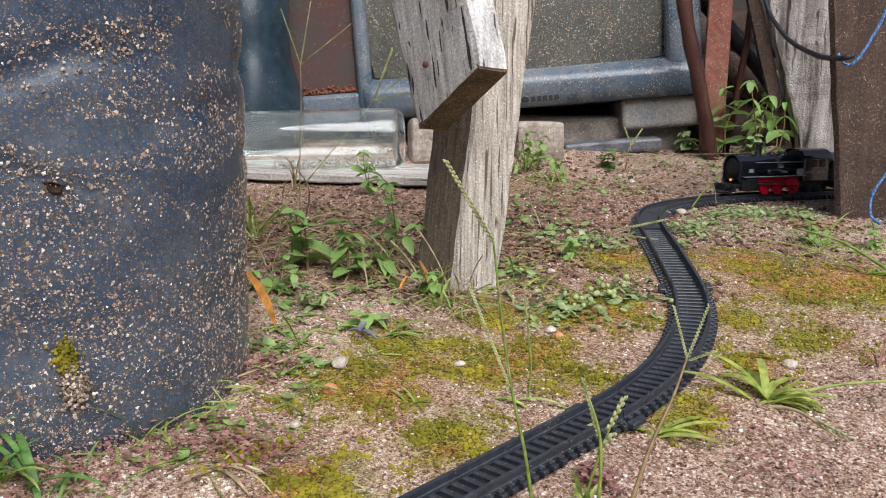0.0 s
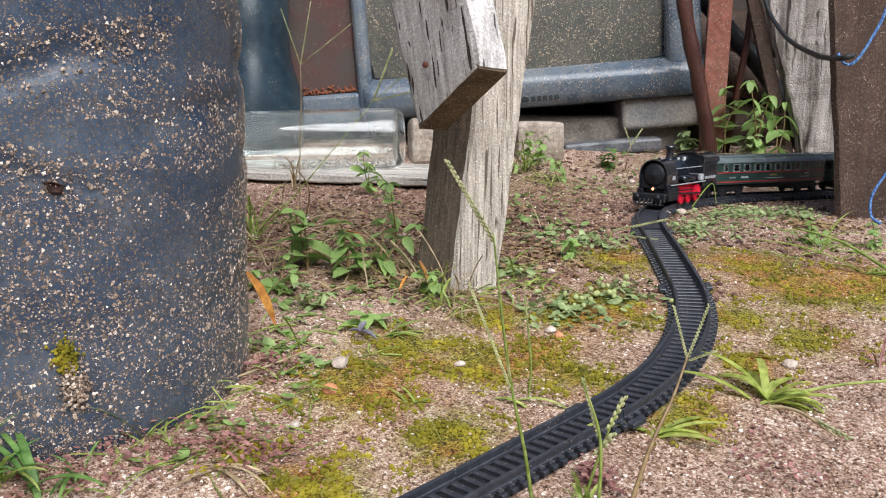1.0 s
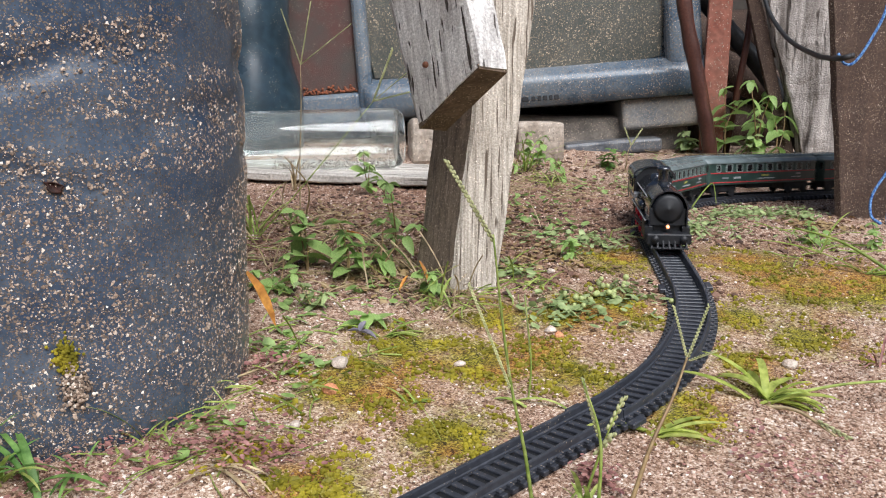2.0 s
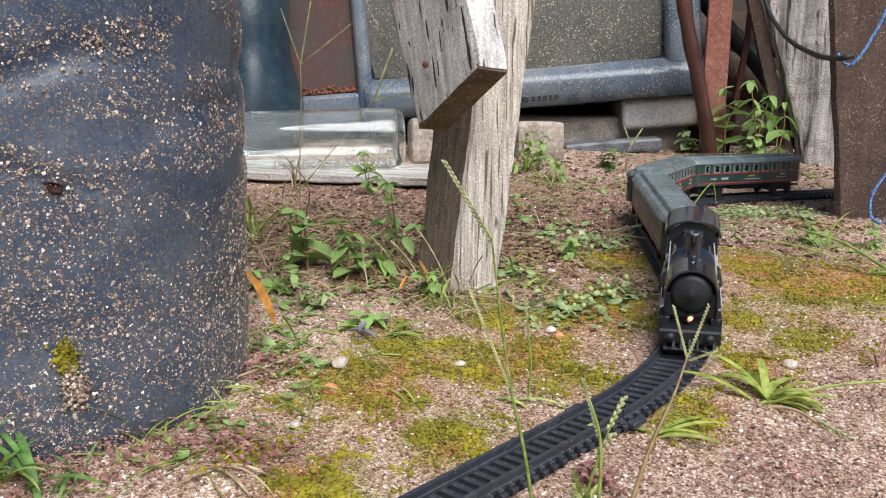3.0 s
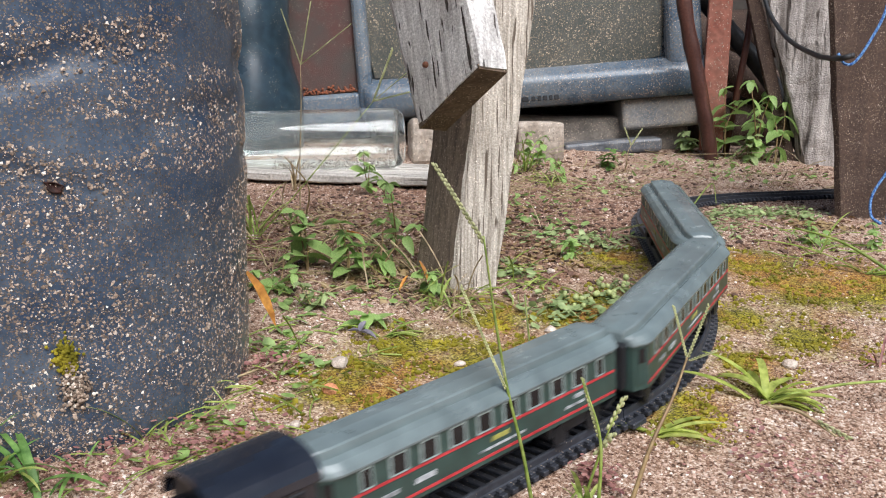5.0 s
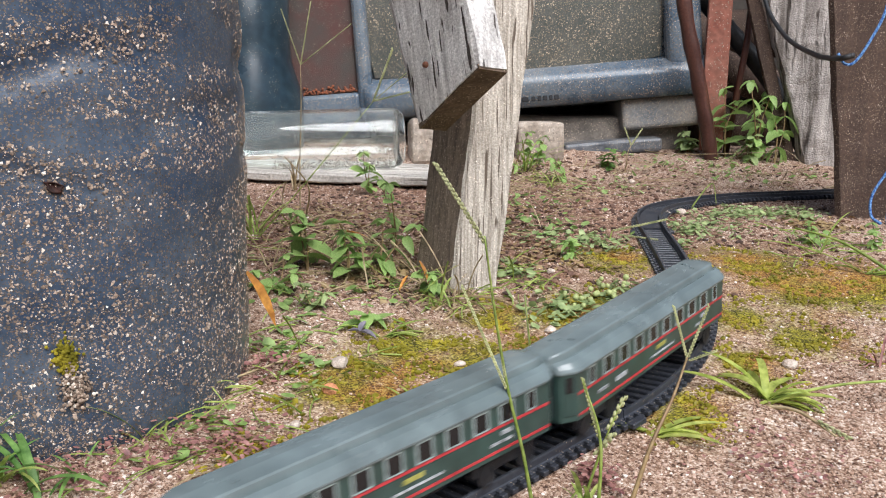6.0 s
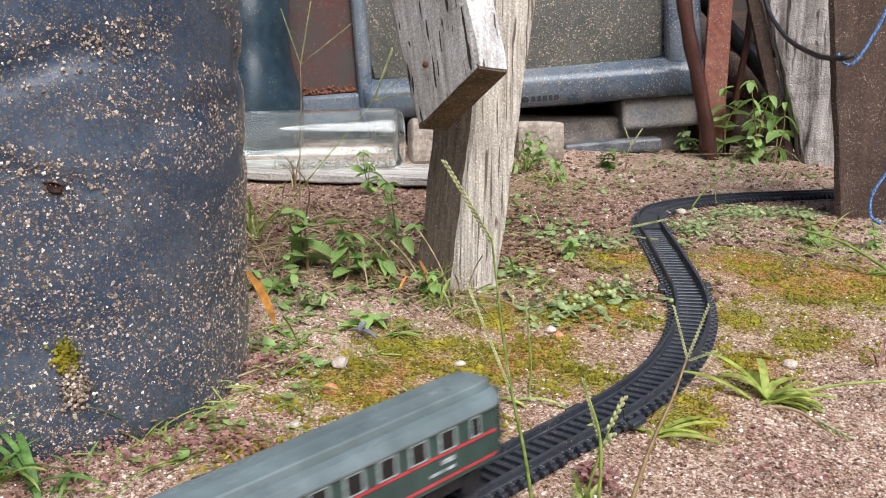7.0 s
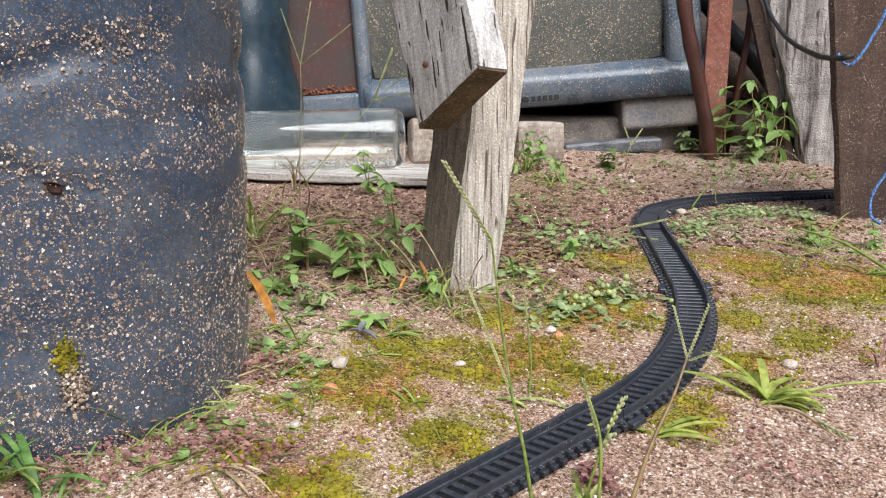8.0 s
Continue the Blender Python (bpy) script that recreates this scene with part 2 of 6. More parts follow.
M_GRIT = grain_mat("mixed_grit", ((0.0, (0.10, 0.05, 0.032)), (0.3, (0.24, 0.135, 0.088)), (0.6, (0.40, 0.265, 0.19)), (0.9, (0.56, 0.43, 0.35)), (1.0, (0.85, 0.80, 0.74))))
M_CLOD = grain_mat("dark_soil_crumbs", ((0.0, (0.035, 0.018, 0.012)), (0.6, (0.13, 0.066, 0.042)), (1.0, (0.30, 0.18, 0.12))))
M_CRUST = grain_mat("dried_sand_specks", ((0.0, (0.08, 0.055, 0.04)), (0.45, (0.25, 0.18, 0.13)), (0.85, (0.44, 0.34, 0.26)), (1.0, (0.74, 0.67, 0.58))))


def ground_mat():
    m = bpy.data.materials.new("sandy_soil")
    m.use_nodes = True
    n, ln = m.node_tree.nodes, m.node_tree.links.new
    bsdf = n["Principled BSDF"]
    co = n.new("ShaderNodeTexCoord").outputs["Object"]

    def noise_tex(s, d=6, r=0.6):
        t = n.new("ShaderNodeTexNoise")
        t.inputs["Scale"].default_value, t.inputs["Detail"].default_value, t.inputs["Roughness"].default_value = s, d, r
        ln(co, t.inputs["Vector"])
        return t.outputs["Fac"]

    def ramp(f, stops):
        r = n.new("ShaderNodeValToRGB")
        e = r.color_ramp.elements
        e[0].position, e[0].color = stops[0][0], (*stops[0][1], 1)
        e[1].position, e[1].color = stops[-1][0], (*stops[-1][1], 1)
        for p, c in stops[1:-1]:
            e.new(p).color = (*c, 1)
        ln(f, r.inputs[0])
        return r.outputs[0]

    def mix(f, a, b):
        x = n.new("ShaderNodeMix")
        x.data_type = "RGBA"
        ln(f, x.inputs["Factor"])
        ln(a, x.inputs[6])
        ln(b, x.inputs[7])
        return x.outputs[2]

    def grains(size):
        v = n.new("ShaderNodeTexVoronoi")
        v.inputs["Scale"].default_value = size
        ln(co, v.inputs["Vector"])
        c = n.new("ShaderNodeSeparateColor")
        ln(v.outputs["Color"], c.inputs[0])
        return c.outputs[0]

    def blend(a, b, w):
        k = n.new("ShaderNodeMix")
        k.inputs["Factor"].default_value = w
        ln(a, k.inputs[2])
        ln(b, k.inputs[3])
        return k.outputs[0]

    speckle = blend(blend(grains(900), grains(420), 0.4), noise_tex(30, 8, 0.75), 0.5)
    sandy = ramp(speckle, [(0.27, (0.055, 0.03, 0.02)), (0.41, (0.23, 0.135, 0.088)), (0.52, (0.39, 0.26, 0.185)), (0.63, (0.54, 0.41, 0.32)), (0.76, (0.84, 0.77, 0.69))])
    red = ramp(speckle, [(0.25, (0.06, 0.03, 0.02)), (0.45, (0.17, 0.085, 0.052)), (0.6, (0.29, 0.17, 0.115)), (0.78, (0.55, 0.43, 0.34))])
    ra = n.new("ShaderNodeAttribute")
    ra.attribute_name = "red"
    rm = n.new("ShaderNodeMath")
    rm.operation = "MULTIPLY_ADD"
    rm.inputs[1].default_value, rm.inputs[2].default_value = 2.2, -1.1
    ln(noise_tex(9), rm.inputs[0])
    rs = n.new("ShaderNodeMath")
    rs.use_clamp = True
    ln(ra.outputs["Fac"], rs.inputs[0])
    ln(rm.outputs[0], rs.inputs[1])
    base = mix(rs.outputs[0], sandy, red)
    moss = ramp(blend(noise_tex(120, 6, 0.7), grains(900), 0.4), [(0.3, (0.05, 0.022, 0.008)), (0.45, (0.22, 0.095, 0.024)), (0.6, (0.37, 0.20, 0.04)), (0.78, (0.50, 0.37, 0.14))])
    olive = ramp(blend(noise_tex(140, 6, 0.7), grains(900), 0.4), [(0.3, (0.028, 0.026, 0.006)), (0.5, (0.15, 0.13, 0.012)), (0.72, (0.38, 0.33, 0.04))])
    hue = n.new("ShaderNodeMapRange")
    hue.inputs[1].default_value, hue.inputs[2].default_value = 0.42, 0.56
    ln(noise_tex(15, 4, 0.6), hue.inputs[0])
    moss = mix(hue.outputs[0], moss, olive)
    ma = n.new("ShaderNodeAttribute")
    ma.attribute_name = "moss"
    mm = n.new("ShaderNodeMath")
    mm.operation = "MULTIPLY_ADD"
    mm.inputs[1].default_value, mm.inputs[2].default_value = 3.6, -1.45
    ln(noise_tex(45, 7, 0.65), mm.inputs[0])
    ms = n.new("ShaderNodeMath")
    ln(ma.outputs["Fac"], ms.inputs[0])
    ln(mm.outputs[0], ms.inputs[1])
    mk = n.new("ShaderNodeMath")
    mk.operation, mk.use_clamp = "MULTIPLY", True
    ln(ms.outputs[0], mk.inputs[0])
    ln(ma.outputs["Fac"], mk.inputs[1])
    base = mix(mk.outputs[0], base, moss)
    ln(base, bsdf.inputs["Base Color"])
    bsdf.inputs["Roughness"].default_value = 0.9
    bsdf.inputs["Specular IOR Level"].default_value = 0.25
    bp = n.new("ShaderNodeBump")
    bp.inputs["Strength"].default_value, bp.inputs["Distance"].default_value = 0.9, 0.0022
    ln(blend(grains(1100), noise_tex(260, 8, 0.75), 0.6), bp.inputs["Height"])
    ln(bp.outputs[0], bsdf.inputs["Normal"])
    return m


M_GROUND = ground_mat()


def glass_mat(name, tint, rough):
    m = bpy.data.materials.new(name)
    m.use_nodes = True
    b = m.node_tree.nodes["Principled BSDF"]
    b.inputs["Base Color"].default_value = (*tint, 1)
    b.inputs["Transmission Weight"].default_value = 1.0
    b.inputs["IOR"].default_value = 1.45
    b.inputs["Roughness"].default_value = rough
    return m


M_GLASS = glass_mat("clear_bottle_glass", (0.93, 0.97, 0.96), 0.03)
# a film of dust and dried droplets on the bottle
gn, gl = M_GLASS.node_tree.nodes, M_GLASS.node_tree.links.new
film = gn.new("ShaderNodeBsdfDiffuse")
film.inputs[0].default_value = (0.72, 0.72, 0.68, 1)
fn = gn.new("ShaderNodeTexNoise")
fn.inputs["Scale"].default_value, fn.inputs["Detail"].default_value = 40, 8
fr = gn.new("ShaderNodeMapRange")
fr.inputs[1].default_value, fr.inputs[2].default_value, fr.inputs[3].default_value, fr.inputs[4].default_value = 0.45, 0.8, 0.0, 0.14
gl(fn.outputs["Fac"], fr.inputs[0])
gm = gn.new("ShaderNodeMixShader")
gl(fr.outputs[0], gm.inputs[0])
gl(gn["Principled BSDF"].outputs[0], gm.inputs[1])
gl(film.outputs[0], gm.inputs[2])
gl(gm.outputs[0], gn["Material Output"].inputs[0])
M_LAMP = bpy.data.materials.new("glowing_headlamp")
M_LAMP.use_nodes = True
M_LAMP.node_tree.nodes["Principled BSDF"].inputs["Emission Color"].default_value = (1.0, 0.20, 0.035, 1)
M_LAMP.node_tree.nodes["Principled BSDF"].inputs["Emission Strength"].default_value = 3.0


# ---- mesh helpers ----
def part(name, bm, material, parent=None, label="", smooth=False):
    me = bpy.data.meshes.new(name)
    if smooth:
        for f in bm.faces:
            f.smooth = True
    bm.to_mesh(me)
    bm.free()
    me.materials.append(material)
    ob = new(name, me)
    if parent:
        ob.parent = parent
    if label:
        ob["label"] = label
    return ob


def share(name, me, parent, m):
    ob = new(name, me)
    ob.parent = parent
    ob.matrix_basis = m
    return ob


def thing(name, label, category, m=None, group="", kind=""):
    ob = new(name)
    ob.empty_display_size = 0.02
    if m:
        ob.matrix_basis = m
    return tagged(ob, label, category, group, kind)


def box(bm, lo, hi, bevel=0.0, seg=1, m=None):
    r = bmesh.ops.create_cube(bm, size=1)
    vs = r["verts"]
    for v in vs:
        v.co = Vector([lo[i] + (v.co[i] + 0.5) * (hi[i] - lo[i]) for i in range(3)])
    if bevel:
        es = list({e for v in vs for e in v.link_edges})
        out = bmesh.ops.bevel(bm, geom=es, offset=bevel, segments=seg, affect="EDGES", profile=0.5)
        vs = list({v for v in out["verts"]} | {v for v in vs if v.is_valid})
    if m:
        bmesh.ops.transform(bm, matrix=m, verts=[v for v in vs if v.is_valid])
    return vs


def boxm(lo, hi, bevel=0.0, seg=1, m=None):
    bm = bmesh.new()
    box(bm, lo, hi, bevel, seg, m)
    return bm


def lathe(profile, seg=32, axis="z", cap=True):
    """Turns (radius, height) pairs round an axis."""
    bm = bmesh.new()
    rings = []
    for r, h in profile:
        ring = []
        for k in range(seg):
            a = 2 * math.pi * k / seg
            p = (r * math.cos(a), r * math.sin(a), h)
            if axis == "x":
                p = (h, p[0], p[1])
            elif axis == "y":
                p = (p[0], h, p[1])
            ring.append(bm.verts.new(p))
        rings.append(ring)
    for a, b in zip(rings, rings[1:]):
        for k in range(seg):
            bm.faces.new((a[k], a[(k + 1) % seg], b[(k + 1) % seg], b[k]))
    if cap:
        for ring in (rings[0], rings[-1]):
            bm.faces.new(ring)
    bmesh.ops.recalc_face_normals(bm, faces=bm.faces)
    return bm


def tube(pts, radii, seg=8, bm=None):
    bm = bm or bmesh.new()
    pts = [Vector(p) for p in pts]
    rings = []
    side = Vector((0.31, 0.2, 0.93))
    for i, p in enumerate(pts):
        d = (pts[min(i + 1, len(pts) - 1)] - pts[max(i - 1, 0)]).normalized()
        u = d.cross(side)
        if u.length < 0.05:
            u = d.cross(Vector((1, 0, 0)))
        u.normalize()
        w = d.cross(u)
        r = radii[i] if isinstance(radii, (list, tuple)) else radii
        rings.append([bm.verts.new(p + r * (math.cos(2 * math.pi * k / seg) * u + math.sin(2 * math.pi * k / seg) * w)) for k in range(seg)])
    for a, b in zip(rings, rings[1:]):
        for k in range(seg):
            bm.faces.new((a[k], a[(k + 1) % seg], b[(k + 1) % seg], b[k]))
    bm.faces.new(rings[0])
    bm.faces.new(rings[-1])
    bmesh.ops.recalc_face_normals(bm, faces=bm.faces)
    return bm


def curve_pts(ctrl, n=24):
    """A smooth line through control points."""
    c = [Vector(p) for p in ctrl]
    c = [2 * c[0] - c[1]] + c + [2 * c[-1] - c[-2]]
    out = []
    spans = len(c) - 3
    for k in range(n + 1):
        u = k / n * spans
        i = min(int(u), spans - 1)
        t = u - i
        p0, p1, p2, p3 = c[i:i + 4]
        out.append(0.5 * (2 * p1 + (p2 - p0) * t + (2 * p0 - 5 * p1 + 4 * p2 - p3) * t * t + (3 * p1 - p0 - 3 * p2 + p3) * t ** 3))
    return out


def roughen(bm, amount, scale, seed=0.0):
    for v in bm.verts:
        n = noise.noise_vector(v.co * scale + Vector((seed, seed * 1.7, 0)))
        v.co += n * amount


def beam(corners, axis, length, cuts=14, wobble=0.0012, seed=1.0):
    """A sawn timber: four corners of its lower end, swept along an axis, with worn edges and a slightly uneven surface."""
    bm = bmesh.new()
    axis = Vector(axis).normalized()
    rings = []
    cs = [Vector(c) for c in corners]
    mid = sum(cs, Vector()) / 4
    ring0 = []
    for i in range(4):
        a, b = cs[i], cs[(i + 1) % 4]
        for t in (0.05, 0.28, 0.5, 0.72, 0.95):
            ring0.append(a.lerp(b, t))
    for k in range(cuts + 1):
        u = k / cuts * length
        shrink = 0.97 if k in (0, cuts) else 1.0
        rings.append([bm.verts.new(mid + (p - mid) * shrink + axis * u) for p in ring0])
    n = len(ring0)
    for a, b in zip(rings, rings[1:]):
        for k in range(n):
            bm.faces.new((a[k], a[(k + 1) % n], b[(k + 1) % n], b[k]))
    bm.faces.new(rings[0])
    bm.faces.new(rings[-1])
    roughen(bm, wobble, 38, seed)
    bmesh.ops.recalc_face_normals(bm, faces=bm.faces)
    return bm


# ---- the lie of the land ----
KY = np.array([-3, -0.5, 0.1, 0.3, 0.5, 0.7, 0.9, 1.05, 1.2, 1.36, 1.6, 2.0, 6.0])
KZ = np.array([-0.13, -0.13, -0.055, -0.0279, -0.0004, 0.0273, 0.0498, 0.0589, 0.0578, 0.0616, 0.102, 0.105, 0.105])
KM = np.gradient(KZ, KY)


def gz(x, y):
    """Height of the smooth ground."""
    y = np.clip(np.asarray(y, float), -3, 5.99)
    i = np.clip(np.searchsorted(KY, y) - 1, 0, len(KY) - 2)
    h = KY[i + 1] - KY[i]
    t = (y - KY[i]) / h
    z = KZ[i] * (2 * t ** 3 - 3 * t ** 2 + 1) + KZ[i + 1] * (-2 * t ** 3 + 3 * t ** 2) + h * (KM[i] * (t ** 3 - 2 * t ** 2 + t) + KM[i + 1] * (t ** 3 - t ** 2))
    return z - 0.0165 * np.clip(x, -1.2, 1.2)


# ---- the line of the track: straight, right-hand bend, straight, left-hand bend, straight ----
T_X, T_Y, T_H = 0.5576, 1.3084, 3.5108
T_L0, T_R1, T_A1, T_L1, T_R2, T_A2 = 0.0969, 0.3754, 1.1217, 0.1953, 0.3641, 0.73
J1 = T_L0 + T_R1 * T_A1
J2 = J1 + T_L1
J3 = J2 + T_R2 * T_A2


def bend(x, y, th, r, turn, s):
    t = th + turn * s / r
    return x - turn * r * math.sin(th) + turn * r * math.sin(t), y + turn * r * math.cos(th) - turn * r * math.cos(t), t


def rail_at(s):
    """Plan position and heading, s metres along the track."""
    x, y, th = T_X, T_Y, T_H
    if s < T_L0:
        return x + math.cos(th) * s, y + math.sin(th) * s, th
    x, y = x + math.cos(th) * T_L0, y + math.sin(th) * T_L0
    if s < J1:
        return bend(x, y, th, T_R1, 1, s - T_L0)
    x, y, th = bend(x, y, th, T_R1, 1, T_R1 * T_A1)
    if s < J2:
        return x + math.cos(th) * (s - J1), y + math.sin(th) * (s - J1), th
    x, y = x + math.cos(th) * T_L1, y + math.sin(th) * T_L1
    if s < J3:
        return bend(x, y, th, T_R2, -1, s - J2)
    x, y, th = bend(x, y, th, T_R2, -1, T_R2 * T_A2)
    return x + math.cos(th) * (s - J3), y + math.sin(th) * (s - J3), th


def rail_point(s):
    x, y, _ = rail_at(s)
    return Vector((x, y, float(gz(x, y))))


def ride(s, reach):
    """Pose of a vehicle whose two pivots stand reach ahead of and behind s; x points forward."""
    a, b = rail_point(s + reach), rail_point(s - reach)
    fwd = (a - b).normalized()
    left = Vector((0, 0, 1)).cross(fwd).normalized()
    up = fwd.cross(left)
    m = Matrix((fwd, left, up)).transposed().to_4x4()
    m.translation = (a + b) / 2
    return m


TRACK_S = np.linspace(-0.9, 2.6, 240)
TRACK_XY = np.array([rail_at(s)[:2] for s in TRACK_S])


def off_track(x, y):
    """Distance to the track's centre line."""
    return np.sqrt(((np.stack([x, y], -1)[..., None, :] - TRACK_XY) ** 2).sum(-1)).min(-1)


MOSS = [(-0.054, 0.566, 0.045), (-0.026, 0.62, 0.04), (0.03, 0.604, 0.04), (0.069, 0.624, 0.035), (0.005, 0.502, 0.03),
        (0.134, 0.71, 0.045), (0.098, 0.69, 0.03), (0.174, 0.85, 0.04), (0.237, 0.696, 0.03), (0.322, 0.772, 0.06),
        (0.382, 0.782, 0.06), (0.222, 0.61, 0.025), (0.15, 0.542, 0.03), (-0.068, 0.446, 0.03), (-0.115, 0.48, 0.02),
        (0.09, 0.588, 0.03), (0.28, 0.66, 0.035), (0.044, 0.688, 0.03), (0.45, 0.77, 0.05), (0.3, 0.84, 0.05)]


def moss_amount(x, y):
    x, y = np.asarray(x, float), np.asarray(y, float)
    v = np.zeros_like(x)
    for cx, cy, r in MOSS:
        v = np.maximum(v, np.exp(-(((x - cx) / (r * 1.25)) ** 2 + ((y - cy) / (r * 1.3)) ** 2)))
    return v


def lumps(x, y):
    """Unevenness of the soil, less under the track."""
    n = np.array([noise.fractal(Vector((a * 14, b * 14, 0)), 1.0, 2.0, 5) for a, b in zip(x.ravel(), y.ravel())]).reshape(x.shape)
    return n * 0.0038 * np.clip((off_track(x, y) - 0.02) / 0.04, 0.0, 1)


def make_ground():
    fine_x, fine_y = np.arange(-0.55, 0.95, 0.0065), np.arange(0.36, 1.75, 0.0065)
    far = np.array([0.05, 0.12, 0.25, 0.5, 1, 2, 4, 8, 16, 40])
    xs = np.concatenate([fine_x[0] - far[::-1], fine_x, fine_x[-1] + far])
    ys = np.concatenate([fine_y[0] - far[::-1], fine_y, fine_y[-1] + far])
    gx, gy = np.meshgrid(xs, ys)
    z = gz(gx, gy)
    inner = (gx > -0.6) & (gx < 1.0) & (gy > 0.3) & (gy < 1.8)
    flat = np.zeros_like(z)
    flat[inner] = lumps(gx[inner], gy[inner])
    z = z + flat - 0.001
    co = np.stack([gx, gy, z], -1).reshape(-1, 3)
    w, h = len(xs), len(ys)
    idx = np.arange(w * h).reshape(h, w)
    faces = np.stack([idx[:-1, :-1], idx[:-1, 1:], idx[1:, 1:], idx[1:, :-1]], -1).reshape(-1, 4)
    me = bpy.data.meshes.new("ground")
    me.from_pydata(co.tolist(), [], faces.tolist())
    me.polygons.foreach_set("use_smooth", np.ones(len(faces), bool))
    me.attributes.new("moss", "FLOAT", "POINT").data.foreach_set("value", moss_amount(co[:, 0], co[:, 1]))
    red = np.clip(1.5 * np.exp(-((co[:, 0] + 0.0) / 0.35) ** 2) * np.clip((co[:, 1] - 0.74) / 0.15, 0, 1) * np.clip((1.5 - co[:, 1]) / 0.25, 0, 1), 0, 1)
    me.attributes.new("red", "FLOAT", "POINT").data.foreach_set("value", red)
    me.materials.append(M_GROUND)
    return tagged(new("ground", me), "sandy pinkish soil with grit and mossy patches", "ground", kind="structure")


make_ground()


def soil_z(x, y):
    return float(gz(x, y)) + float(lumps(np.array([x]), np.array([y]))[0]) - 0.001


# ---- the shed side behind ----
def make_back():
    w = thing("wall_north", "dark weathered board wall behind the junk", "wall", kind="structure")
    rnd = random.Random(4)
    x = -1.6
    while x < 2.2:
        wd = rnd.uniform(0.11, 0.16)
        part("board", boxm((x, 2.05 + rnd.uniform(0, 0.012), 0.06), (x + wd - 0.006, 2.075, 0.95), 0.003), M_DARK, w)
        x += wd
    part("backing", boxm((-1.6, 2.08, 0.06), (2.2, 2.10, 0.95)), M_DARK, w)


make_back()


# ---- the large things ----
def drum_radius(a, z):
    """Wall of the drum: drawn-in foot, dents and sagging folds."""
    r = 0.134 - 0.016 * max(0.0, 1 - (z + 0.02) / 0.04) ** 2
    p = Vector((math.cos(a) * r, math.sin(a) * r, z))
    r += 0.003 * noise.noise(p * 9) + 0.0014 * noise.noise(Vector((p.x * 8, p.y * 8, p.z * 30)))
    for zc, w, dep in ((0.158, 0.006, 0.004), (0.190, 0.007, 0.003), (0.222, 0.010, 0.005), (0.246, 0.007, 0.004), (0.275, 0.009, 0.0045)):
        wave = zc + 0.010 * math.sin(a * 3 + zc * 40) + 0.004 * math.sin(a * 9 + zc * 130)
        r -= 0.7 * dep * math.exp(-((z - wave) / w) ** 2) * max(0.0, 0.35 + 0.65 * math.sin(a * 2.6 + zc * 90))
    return r


